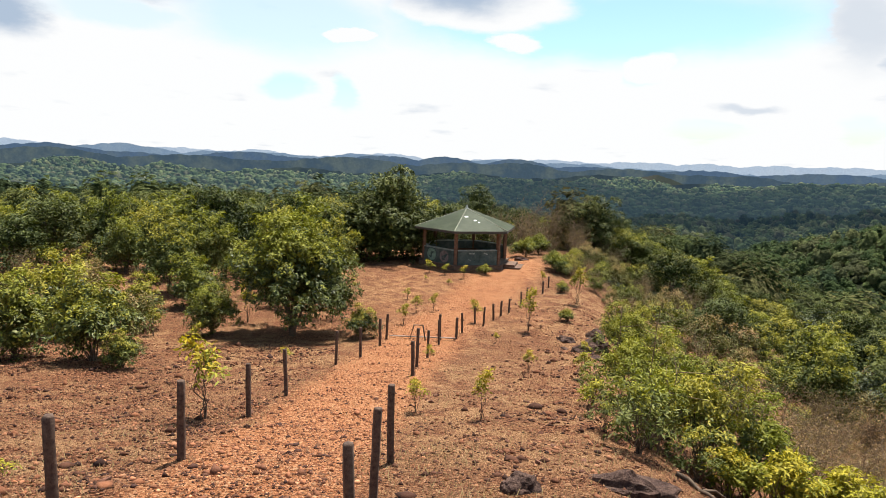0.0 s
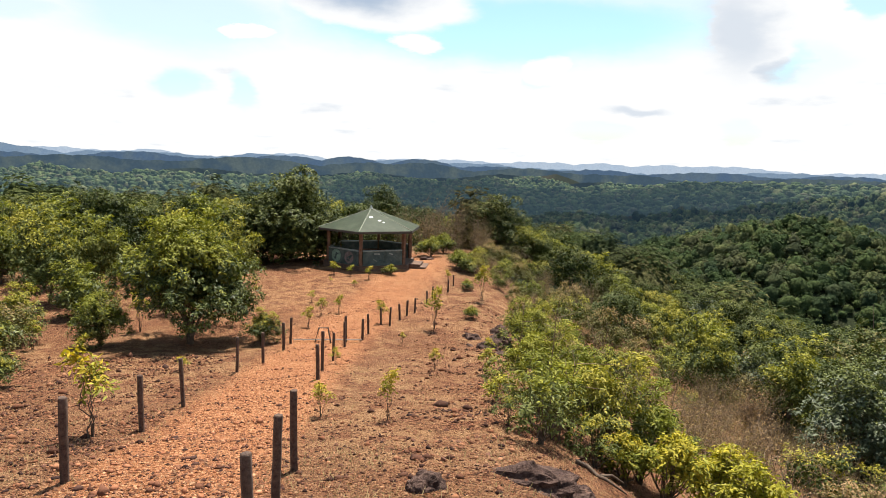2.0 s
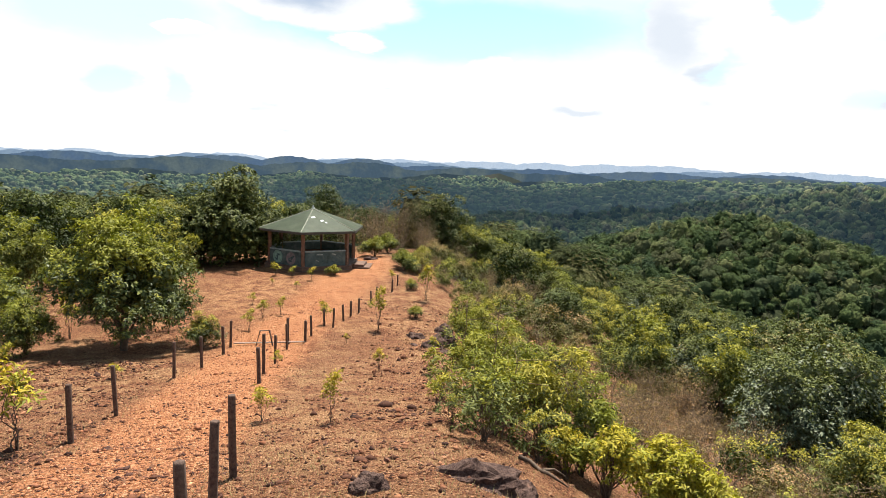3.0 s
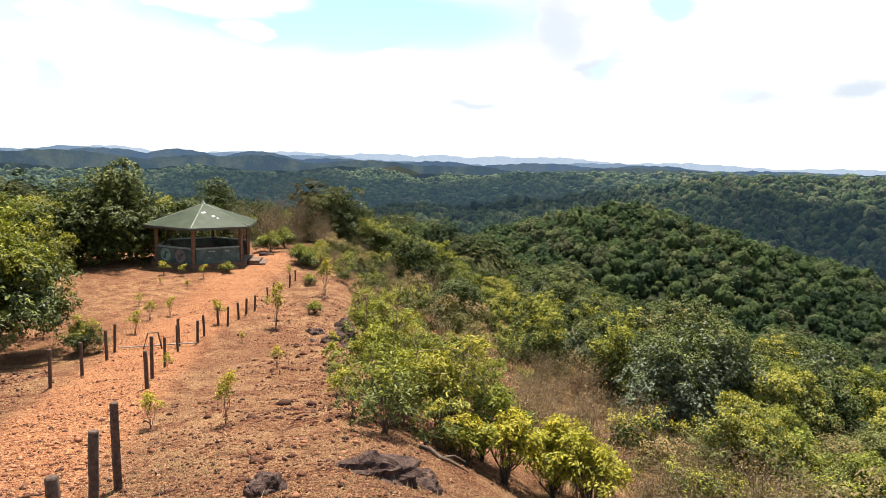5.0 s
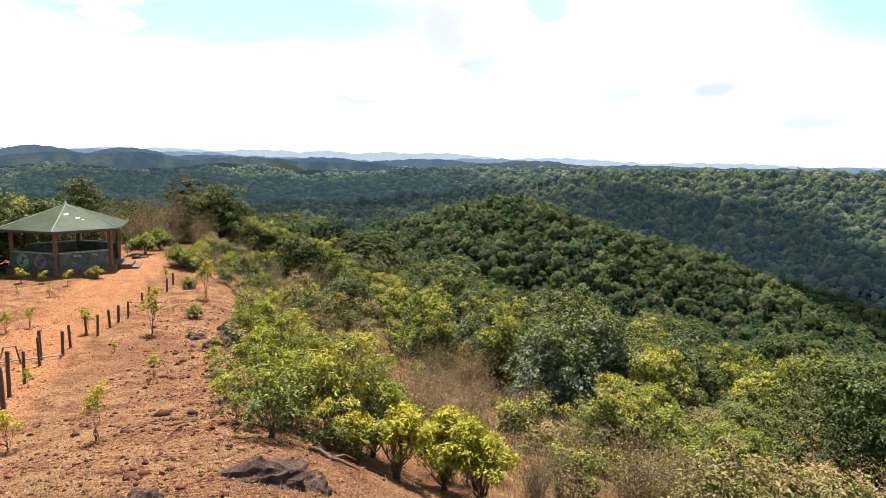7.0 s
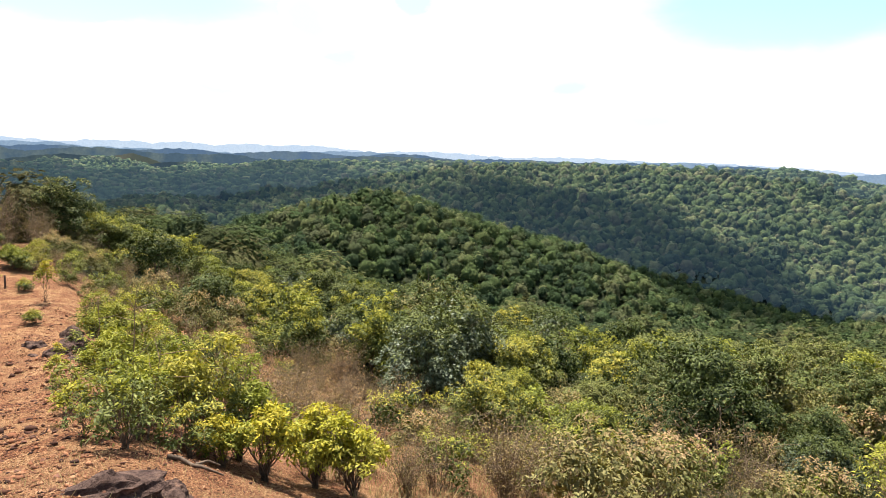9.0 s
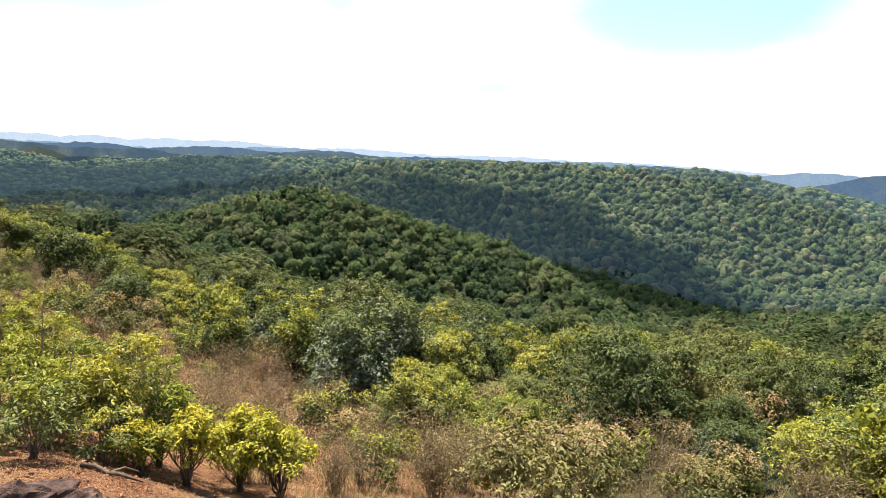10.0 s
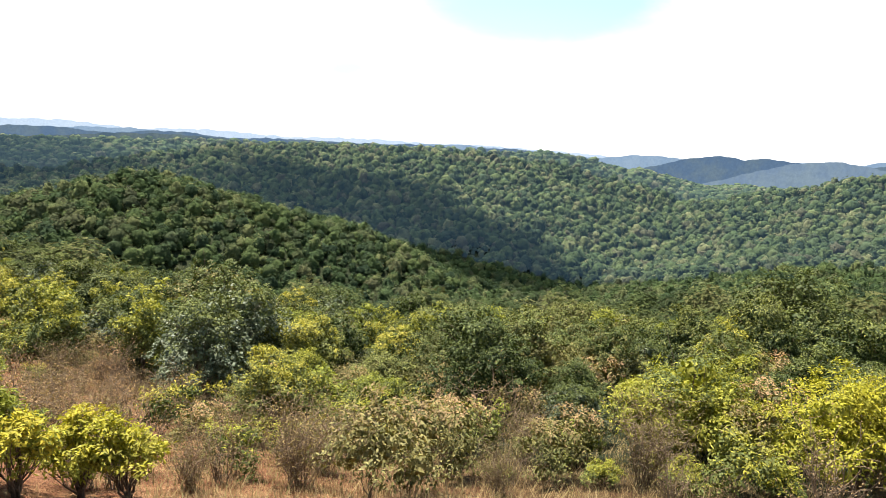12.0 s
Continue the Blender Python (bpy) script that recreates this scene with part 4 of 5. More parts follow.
def shelter():
    g = tagged(new("shelter"), "six-sided open shelter with a green sheet roof and painted low walls", "gazebo")
    g.matrix_basis = pose(GX, GY, GZ)
    part("plinth", from_bm("plinth", prism_bm(hexagon(3.25), -0.45, 0.16), M_CEMENT), g, "cement plinth stained red by dust")
    posts = hexagon(2.92)
    for p in posts:
        bm = box_bm(0.21, 0.21, 2.26, 0.02, (0, 0, 1.13))
        part("column", from_bm("column", bm, M_COLUMN), g, "", pose(p.x, p.y, 0.14, 0, 0, math.degrees(math.atan2(p.y, p.x))))
    for i in range(6):
        if i == 5:                       # the way in, on the side of the path
            continue
        a, b = posts[i], posts[(i + 1) % 6]
        mid, d = (a + b) / 2, b - a
        turn = math.degrees(math.atan2(d.y, d.x))
        w = d.length - 0.22
        wall = part("low_wall", from_bm("low_wall", box_bm(w, 0.18, 0.94, 0.015, (0, 0, 0.47)), M_PLASTER), g, "weathered grey-green wall with faded paintings", pose(mid.x, mid.y, 0.14, 0, 0, turn))
        part("coping", from_bm("coping", box_bm(w, 0.24, 0.07, 0.015, (0, 0, 0.975)), M_CAP), wall)
        part("bench", from_bm("bench", box_bm(w - 0.2, 0.36, 0.42, 0.02, (0, 0.285, 0.21)), M_CEMENT), wall)
        if i == 3:
            part("painted_round", from_bm("painted_round", disc_bm(0.42, 0.012), M_ROUND), wall, "round pale green painting", pose(-0.62, -0.094, 0.50))
            part("painted_ring", from_bm("painted_ring", disc_bm(0.46, 0.016, 0.42), M_INK), wall, "", pose(-0.62, -0.094, 0.50))
            for k, (sx, sz, px, pz, rz) in enumerate(((0.10, 0.46, -0.02, 0.0, 14), (0.34, 0.07, 0.05, 0.10, -24), (0.22, 0.08, -0.14, -0.16, 30))):
                part("painted_figure", from_bm("painted_figure", box_bm(sx, 0.008, sz, 0), M_INK), wall, "", pose(-0.62 + px, -0.110, 0.50 + pz, 0, rz, 0))
            part("painted_round", from_bm("painted_round", disc_bm(0.40, 0.012), M_ROUND_B), wall, "round faded rose painting", pose(0.52, -0.094, 0.47))
            for k, (sx, sz, px, pz, rz) in enumerate(((0.5, 0.08, 0.0, 0.05, -30), (0.30, 0.10, -0.06, -0.16, 12), (0.12, 0.34, 0.14, 0.06, 35))):
                part("painted_figure", from_bm("painted_figure", box_bm(sx, 0.008, sz, 0), M_INK), wall, "", pose(0.52 + px, -0.110, 0.47 + pz, 0, rz, 0))
        if i == 4:
            rng = random.Random(5)
            for k in range(9):
                part("scrawl", from_bm("scrawl", box_bm(rng.uniform(0.12, 0.4), 0.006, rng.uniform(0.03, 0.09), 0), M_CAP if k % 3 == 0 else M_INK), wall, "",
                     pose(rng.uniform(-0.95, 0.95), -0.0945 - 0.0012 * k, rng.uniform(0.2, 0.8), 0, rng.uniform(-40, 40), 0))
    # beams round the top of the columns
    for i in range(6):
        a, b = posts[i], posts[(i + 1) % 6]
        mid, d = (a + b) / 2, b - a
        part("beam", from_bm("beam", box_bm(d.length - 0.2, 0.16, 0.2, 0.01), M_SOFFIT), g, "", pose(mid.x, mid.y, 2.35, 0, 0, math.degrees(math.atan2(d.y, d.x))))
    # roof: six sloping sheets, with ridge caps and a little finial
    eave, apex = hexagon(3.58), Vector((0, 0, 3.66))
    for i in range(6):
        a, b = eave[i] + Vector((0, 0, 2.42)), eave[(i + 1) % 6] + Vector((0, 0, 2.42))
        bm = bmesh.new()
        n = 9
        rows = []
        for k in range(n + 1):
            f = k / n
            l, r = a.lerp(apex, f), b.lerp(apex, f)
            m = max(1, n - k)
            rows.append([bm.verts.new(l.lerp(r, q / m) + Vector((0, 0, 0.006 * ((q + k) % 2)))) for q in range(m + 1)] if k < n else [bm.verts.new(apex)])
        for k in range(n):
            lo, hi = rows[k], rows[k + 1]
            for q in range(len(lo) - 1):
                if k < n - 1:
                    bm.faces.new((lo[q], lo[q + 1], hi[min(q, len(hi) - 1)]))
                    if q + 1 < len(hi):
                        bm.faces.new((lo[q + 1], hi[q + 1], hi[q]))
                else:
                    bm.faces.new((lo[q], lo[q + 1], hi[0]))
        ext = bmesh.ops.solidify(bm, geom=bm.faces[:], thickness=0.035)
        sheet = part("roof_sheet", from_bm("roof_sheet", bm, M_SHEET), g)
        V, F = tubes([[(*(a + Vector((0, 0, 0.02))), 0.04), (*a.lerp(apex, 0.5), 0.038), (*apex, 0.04)]], 8)
        part("ridge_cap", mesh_of("ridge_cap", V, F, M_RIDGE), sheet)
        d = b - a
        mid = (a + b) / 2
        part("fascia", from_bm("fascia", box_bm(d.length, 0.03, 0.15, 0.005), M_SOFFIT), sheet, "", pose(mid.x, mid.y, 2.35, 0, 0, math.degrees(math.atan2(d.y, d.x))))
    bm = bmesh.new()
    bmesh.ops.create_cone(bm, cap_ends=True, segments=10, radius1=0.14, radius2=0.03, depth=0.26)
    part("finial", from_bm("finial", bm, M_CAP), g, "", pose(0, 0, 3.76))
    # pale patches where sheets were mended, on the sheet that faces the path
    a, b = eave[4] + Vector((0, 0, 2.42)), eave[5] + Vector((0, 0, 2.42))
    nrm = (b - a).cross(apex - a).normalized()
    for u, v, w, h in ((0.22, 0.60, 0.26, 0.16), (0.52, 0.44, 0.20, 0.15), (0.60, 0.36, 0.12, 0.10)):
        p = a.lerp(b, u).lerp(apex, v) + nrm * 0.03
        q = nrm.to_track_quat('Z', 'Y').to_matrix().to_4x4()
        part("roof_patch", from_bm("roof_patch", box_bm(w, h, 0.012, 0.003), M_PATCH), g, "small pale patch", Matrix.Translation(p) @ q @ pose(0, 0, 0, 0, 0, 15))
    # steps at the way in
    a, b = posts[5], posts[0]
    out = ((a + b) / 2).normalized()
    turn = math.degrees(math.atan2(out.y, out.x)) - 90
    for k, (far, top) in enumerate(((3.2, 0.10), (3.6, -0.06))):
        c = out * far
        part("step", from_bm("step", box_bm(1.7 + 0.2 * k, 0.75, 0.42, 0.02), M_CEMENT), g, "", pose(c.x, c.y, top - 0.21, 0, 0, turn))
    return g


shelter()


# ---------------------------------------------------------------- fence posts along the path
def fence_post(x, y, height, lean_x, lean_y, girth):
    rng = np.random.default_rng(int(abs(x * 100 + y * 37)))
    ob = new("fence_post")
    ob.matrix_basis = pose(x, y, float(hgt(x, y)), lean_x, lean_y, rng.uniform(0, 90))
    tagged(ob, "dark weathered wooden post beside the red path", "fence post", "posts along the path")
    line = [(rng.normal(0, 0.002), rng.normal(0, 0.002), z, girth * 1.25 * rng.uniform(0.97, 1.03)) for z in np.linspace(-0.3, height - 0.02, 7)]
    line += [(line[-1][0], line[-1][1], height - 0.004, girth * 1.12), (line[-1][0], line[-1][1], height, girth * 0.95), (line[-1][0], line[-1][1], height + 0.003, 0.002)]
    V, F = tubes([line], 5)
    part("shaft", mesh_of("shaft", V, F, M_POST, smooth=False), ob)
    return ob


LEFT_POSTS = [(-3.21, 5.19, 1.10), (-3.16, 7.76, 1.05), (-3.45, 11.6, 1.02), (-3.29, 13.87, 1.06), (-2.93, 18.5, 1.02), (-2.44, 20.44, 0.98), (-2.04, 22.86, 1.0), (-1.94, 24.57, 1.0)]
RIGHT_POSTS = [(-0.61, 4.70, 0.92), (-0.58, 6.09, 1.05), (-0.55, 8.15, 1.10), (-0.61, 16.86, 0.95), (-0.57, 18.89, 1.2), (-0.29, 21.11, 0.97), (0.08, 24.04, 0.95),
               (0.14, 24.9, 1.05), (0.77, 25.08, 0.86), (1.04, 26.04, 0.84), (1.67, 28.33, 0.75), (2.02, 27.89, 0.85), (2.57, 29.16, 0.75), (2.97, 29.94, 0.76),
               (3.39, 30.44, 0.72), (4.28, 32.84, 0.7), (4.74, 34.21, 0.7), (5.85, 35.92, 0.7), (6.39, 37.33, 0.66)]
for i, (x, y, h) in enumerate(LEFT_POSTS + RIGHT_POSTS):
    fence_post(x, y, h, 2.2 * math.sin(i * 2.1), 2.0 * math.sin(i * 3.7), 0.040 + 0.004 * math.sin(i * 1.3))


def barrier():
    """A low pipe across the path, with a trestle of bent pipe."""
    z = float(hgt(-0.9, 24.8))
    ob = tagged(new("path_barrier"), "low grey pipe barrier with a dark bent-pipe trestle across the path", "barrier")
    ob.matrix_basis = pose(-0.85, 24.8, z)
    V, F = tubes([[(-1.0, 0, 0.07, 0.025), (0, 0.02, 0.06, 0.025), (1.6, 0, 0.05, 0.025)]], 7)
    part("pipe", mesh_of("pipe", V, F, M_PIPE), ob)
    V, F = tubes([[(-0.22, -0.1, -0.1, 0.03), (-0.04, -0.1, 0.56, 0.03), (0.30, -0.1, 0.56, 0.03), (0.42, -0.1, -0.1, 0.03)]], 7)
    part("trestle", mesh_of("trestle", V, F, M_POST), ob, "dark bent-pipe trestle")


barrier()


# ---------------------------------------------------------------- rocks and stones
def boulder(name, seed, x, y, sx, sy, sz, turn, sink, label, layers=0.0):
    rng = np.random.default_rng(seed)
    bm = bmesh.new()
    bmesh.ops.create_icosphere(bm, subdivisions=4, radius=1.0)
    off = Vector(rng.uniform(-50, 50, 3))
    for v in bm.verts:
        p = v.co.copy()
        q = 1 + 0.34 * noise.noise(p * 1.1 + off) + 0.17 * noise.noise(p * 2.7 + off) + 0.07 * noise.noise(p * 7 + off)
        c = noise.cell(p * 1.9 + off)
        q *= 0.93 + 0.10 * c
        p = p * q
        if layers:
            p.z = p.z + layers * math.sin(p.z * 16 + 3 * noise.noise(p * 1.3 + off))
        v.co = Vector((p.x * sx, p.y * sy, p.z * sz))
    ob = new(name, from_bm(name, bm, M_ROCK))
    ob.matrix_basis = pose(x, y, float(hgt(x, y)) - sink, 0, 0, turn)
    return tagged(ob, label, "rock")


boulder("rock", 3, 0.98, 6.75, 0.24, 0.19, 0.20, 20, 0.02, "dark brown laterite rock lying on dry ground")
boulder("rock", 8, 2.25, 7.2, 0.62, 0.36, 0.26, -12, 0.02, "broad dark layered rock slab at the slope's edge", 0.05)
boulder("rock", 9, 3.0, 7.3, 0.30, 0.25, 0.22, 40, 0.03, "dark rock beside the broad slab")
boulder("rock", 21, 5.5, 23.6, 0.55, 0.4, 0.42, 10, 0.1, "dark rock sticking out of the eroded bank")
boulder("rock", 22, 6.5, 26.2, 0.5, 0.4, 0.55, 60, 0.1, "dark rock sticking out of the eroded bank")
boulder("rock", 23, 5.2, 25.4, 0.4, 0.35, 0.35, 130, 0.1, "dark rock sticking out of the eroded bank")
for seed, x, y, sx, sz, turn in ((25, 5.9, 24.6, 0.62, 0.42, 75), (26, 6.4, 25.2, 0.8, 0.45, 100), (27, 5.75, 22.6, 0.45, 0.28, 20), (28, 6.9, 27.4, 0.5, 0.34, 50), (29, 5.0, 24.3, 0.35, 0.2, 15)):
    boulder("rock", seed, x, y, sx, 0.38, sz, turn, 0.16, "dark broken ledge of laterite in the eroded bank", 0.04)
boulder("rock", 24, 6.0, 47.5, 0.6, 0.35, 0.3, 0, 0.05, "low brown rock beside the shelter")


def stones(name, seed, n, place, size, label, mat=M_STONE):
    """Loose laterite stones, one cover."""
    rng = np.random.default_rng(seed)
    base = np.array([(1, 0, 0), (0.3, 0.95, 0), (-0.8, 0.6, 0), (-0.8, -0.6, 0), (0.3, -0.95, 0), (0.1, 0.1, 0.75), (0, 0, -0.6)])
    tri = np.array([(i, (i + 1) % 5, 5) for i in range(5)] + [((i + 1) % 5, i, 6) for i in range(5)])
    x, y = place(rng, n)
    n = len(x)
    z = hgt(x, y)
    s = size * np.exp(rng.normal(0, 0.55, n))
    t = rng.uniform(0, 6.28, n)
    B = base[None] * rng.uniform(0.45, 1.5, (n, 7, 1)) * s[:, None, None] * np.stack([np.ones(n), rng.uniform(0.6, 1, n), rng.uniform(0.6, 1.2, n)], -1)[:, None]
    X = B[..., 0] * np.cos(t)[:, None] - B[..., 1] * np.sin(t)[:, None] + x[:, None]
    Y = B[..., 0] * np.sin(t)[:, None] + B[..., 1] * np.cos(t)[:, None] + y[:, None]
    V = np.stack([X, Y, B[..., 2] + z[:, None] + 0.15 * s[:, None]], -1).reshape(-1, 3)
    F = (np.arange(n)[:, None, None] * 7 + tri[None]).reshape(-1, 3)
    tagged(new(name, mesh_of(name, V, F, mat)), label, "stones", kind="stuff")


def spur_places(rng, n):
    r = np.exp(rng.uniform(math.log(2.2), math.log(40), n))
    a = np.radians(rng.uniform(-40, 32, n))
    x, y = r * np.sin(a), r * np.cos(a)
    k = (x < edge_x(y) + 4)
    return x[k], y[k]


def path_places(rng, n):
    y = np.exp(rng.uniform(math.log(3.5), math.log(34), n))
    return path_x(y) + rng.normal(0, 0.85, n), y


def rubble_places(rng, n):
    x, y = rng.uniform(-14, -3.4, n), rng.uniform(5, 22, n)
    k = wave(x, y, 7, 0.8) + rng.normal(0, 0.3, n) > -0.45
    return x[k], y[k]


def bank_places(rng, n):
    y = rng.uniform(7, 34, n)
    x = edge_x(y) + rng.normal(-1.0, 1.3, n)
    return x, y


stones("gravel", 31, 15000, spur_places, 0.015, "reddish-brown laterite gravel scattered over the ground")
stones("path_gravel", 34, 12000, path_places, 0.014, "broken orange laterite gravel on the trodden path", M_CHIP)
stones("rubble", 32, 26000, rubble_places, 0.020, "dark brown loose stones on the bare ground")


def loose_stones(seed, n, place, size, label):
    """Single stones, six shapes in turn."""
    rng = np.random.default_rng(seed)
    shapes = []
    for i in range(6):
        bm = bmesh.new()
        for k in range(10):
            bm.verts.new(unit(rng.normal(0, 1, 3)) * rng.uniform(0.7, 1.2) * np.array([1, 1, 0.72]))
        bmesh.ops.convex_hull(bm, input=bm.verts[:])
        shapes.append(from_bm("stone", bm, M_RUBBLE))
    x, y = place(rng, n)
    for i in range(len(x)):
        s = size * math.exp(rng.normal(0, 0.35))
        ob = new("stone", shapes[i % 6])
        ob.matrix_basis = pose(float(x[i]), float(y[i]), float(hgt(x[i], y[i])) + 0.2 * s, rng.uniform(-15, 15), 0, rng.uniform(0, 360)) @ Matrix.Diagonal((s, s * rng.uniform(0.6, 1), s, 1))
        tagged(ob, label, "stone", "loose stones on the ground")


loose_stones(36, 280, rubble_places, 0.042, "dark reddish-brown laterite stone lying loose on the ground")
loose_stones(37, 70, bank_places, 0.055, "dark laterite stone on the eroded red bank")
stones("bank_stones", 33, 3500, bank_places, 0.026, "dark laterite stones along the eroded bank")



def litter(name, seed, n, place, size, label):
    """Fallen leaves and broken stalks on the ground."""
    rng = np.random.default_rng(seed)
    x, y = place(rng, n)
    n = len(x)
    P = np.stack([x, y, hgt(x, y) + 0.012], -1)
    a = rng.uniform(0, 6.28, n)
    D = unit(np.stack([np.cos(a), np.sin(a), rng.normal(0, 0.25, n)], -1))
    N = unit(rng.normal(0, 0.35, (n, 3)) + np.array([0, 0, 1.0]))
    k = size * np.exp(rng.normal(0, 0.4, n))
    V, F = leaf_faces(P, D, N, k, k * rng.uniform(0.2, 0.6, n))
    tagged(new(name, mesh_of(name, V, F, M_LITTER)), label, "leaf litter", kind="stuff")


litter("leaf_litter", 61, 42000, spur_places, 0.034, "dry brown fallen leaves and stalks on the ground")


def fallen_branch(x, y, turn, length):
    ob = tagged(new("fallen_branch"), "dark fallen branch lying at the brink of the slope", "branch")
    ob.matrix_basis = pose(x, y, float(hgt(x, y)), 0, 0, turn)
    a = math.radians(turn)

    def at(d, s=0.0, up=0.04):
        u, v = x + d * math.cos(a) - s * math.sin(a), y + d * math.sin(a) + s * math.cos(a)
        return (d, s, float(hgt(u, v)) - float(hgt(x, y)) + up)
    q = length
    V, F = tubes([[(*at(-0.5 * q), 0.045), (*at(-0.3 * q, 0.07, 0.07), 0.04), (*at(-0.05 * q, 0.02, 0.03), 0.035), (*at(0.15 * q, -0.07, 0.09), 0.03), (*at(0.5 * q, 0.06, 0.05), 0.012)],
                  [(*at(0.0, 0.0, 0.06), 0.03), (*at(0.15 * q, 0.16, 0.16), 0.02), (*at(0.3 * q, 0.34, 0.12), 0.01)]], 7)
    part("bough", mesh_of("bough", V, F, M_BARK), ob)


fallen_branch(4.2, 9.5, -48, 0.9)

# ---------------------------------------------------------------- trees by the path and on the flat to its west
big = make_tree("mango_tree", 101, -5.6, 24.7, 4.8, 2.6, 1.05, 30, 3600, 8, 0.165, 0.056, M_MANGO, M_BARK, stems=3, girth=0.07, solid=0.66, low=0.2, inner=0.12,
                label="round dense mango tree with glossy leaves beside the path", category="tree", second=M_LIME, share=0.42)
shade = make_tree("shade_tree", 102, -4.0, 46.4, 6.1, 3.9, 0.2, 36, 5200, 7, 0.24, 0.10, M_DARK, M_BARK, stems=2, girth=0.12, solid=0.9, low=0.12, lump=0.95,
                  label="tall dark green shade tree beside the shelter", category="tree", second=M_GREEN, share=0.18)
young = make_tree("young_tree", 103, -9.9, 18.2, 3.0, 1.55, 0.3, 13, 1050, 7, 0.15, 0.048, M_MANGO, M_BARK, stems=4, girth=0.03, solid=0.6, low=0.15,
                  label="bushy young green tree on bare red ground", category="tree", group="young trees on the flat", second=M_LIME, share=0.3)
again(young, -12.4, 18.6, 130, 0.95)
again(young, -8.6, 17.3, 60, 0.42)
again(young, -13.8, 22.5, 210, 1.1)
again(young, -2.95, 24.7, 300, 0.5)
again(young, -11.0, 29, 25, 0.9)

sap = make_tree("sapling", 104, -4.18, 11.3, 1.5, 0.34, 0.4, 4, 55, 6, 0.115, 0.04, M_LIME, M_BARK, stems=1, girth=0.012, size=1.3,
                label="slender sapling with yellow-green leaves on dry ground", category="sapling", group="saplings along the path", second=M_YELLOW, share=0.5, inner=0.6)
for x, y, turn, size, tall in ((-0.38, 12.7, 40, 0.62, 1), (0.91, 11.8, 120, 0.62, 1.35), (3.9, 27.1, 200, 1.1, 1.35), (7.3, 33.5, 80, 1.3, 1.25), (5.1, 21.7, 10, 0.6, 0.9),
                               (-0.2, 20.3, 250, 0.5, 0.9), (1.7, 28.6, 10, 0.9, 1), (-1.0, 30.1, 90, 0.8, 0.9), (-0.2, 30.6, 170, 0.7, 1), (-1.6, 33.4, 220, 0.6, 0.8),
                               (-4.4, 18.5, 15, 0.55, 0.7), (4.0, 12.6, 35, 0.5, 0.8), (4.9, 16.5, 300, 0.55, 0.9), (2.8, 19.0, 60, 0.55, 1.1), (6.2, 38.3, 0, 0.6, 1), (2.3, 24.5, 33, 0.35, 1),
                               (-7.9, 26.5, 33, 1.2, 1.2), (-10.5, 23.5, 99, 0.9, 1), (-8.2, 21.6, 199, 0.7, 1), (-0.62, 40.2, 20, 0.95, 0.75), (0.38, 39.8, 150, 0.8, 0.7), (1.48, 38.8, 150, 0.85, 0.8), (0.6, 36.6, 60, 0.5, 0.8), (-0.75, 38.1, 10, 0.4, 0.8), (-1.43, 27.2, 200, 0.8, 0.9), (4.15, 17.8, 80, 0.75, 0.9), (3.2, 12.9, 140, 0.85, 0.8), (-4.75, 6.7, 70, 0.5, 0.6)):
    again(sap, x, y, turn, size, 0.02, tall)

bush = make_tree("bush", 105, 7.7, 43.0, 1.15, 0.95, 0.1, 8, 380, 7, 0.13, 0.046, M_GREEN, M_BARK, stems=4, girth=0.025,
                 label="low leafy green bush at the edge of the path", category="bush", group="bushes on the spur", second=M_LIME, share=0.4)
for x, y, turn, size in ((8.7, 42.2, 80, 0.9), (9.4, 44.5, 10, 1.0), (2.92, 40.5, 50, 0.55), (8.5, 41.6, 140, 0.8), (7.7, 42.2, 240, 1.0), (6.6, 49.5, 90, 1.2), (8.0, 52, 30, 1.3), (6.0, 29.5, 10, 0.5), (7.0, 36.5, 200, 0.5)):
    again(bush, x, y, turn, size)

# ---------------------------------------------------------------- yellow-green shrubs on the brink
brink = make_tree("brink_shrub", 106, 5.25, 12.1, 2.75, 1.3, 0.15, 26, 640, 7, 0.125, 0.040, M_GREEN, M_BARK, stems=6, girth=0.021, solid=0.0, low=0.16, lump=0.50, fork=20, inner=0.1,
                  label="many-stemmed shrub with yellow-green leaves on the brink of the slope", category="shrub", group="shrubs on the brink", second=M_LIME, share=0.62)
twiggy = make_tree("twiggy_shrub", 108, 3.42, 10.25, 1.75, 0.8, 0.2, 16, 170, 6, 0.125, 0.036, M_GREEN, M_BARK, stems=7, girth=0.014, solid=0.0, low=0.2, lump=0.5, fork=16, inner=0.25,
                   label="thin dark-stemmed shrub with sparse green leaves on red soil", category="shrub", group="shrubs on the brink", second=M_LIME, share=0.25)
golden = make_tree("golden_shrub", 107, 5.88, 10.4, 1.95, 0.84, 0.45, 20, 370, 7, 0.112, 0.040, M_LIME, M_BARK, stems=3, girth=0.024, solid=0.0, low=0.12, lump=0.52, fork=15, inner=0.1,
                   label="small golden-green shrub with bare forking stems", category="shrub", group="shrubs on the brink", second=M_YELLOW, share=0.36)
for x, y, turn, size in ((6.15, 12.0, 70, 0.92), (4.35, 12.5, 160, 0.72), (5.1, 15.8, 20, 0.95), (6.6, 17.2, 300, 1.0), (5.3, 14.0, 250, 0.75), (7.0, 24.0, 120, 1.0), (8.4, 27.5, 10, 0.9)):
    again(brink, x, y, turn, size)
for x, y, turn, size in ((3.0, 10.9, 80, 0.5), (3.9, 11.2, 190, 0.95), (4.6, 10.7, 290, 0.75), (3.6, 14.2, 20, 0.6)):
    again(twiggy, x, y, turn, size)
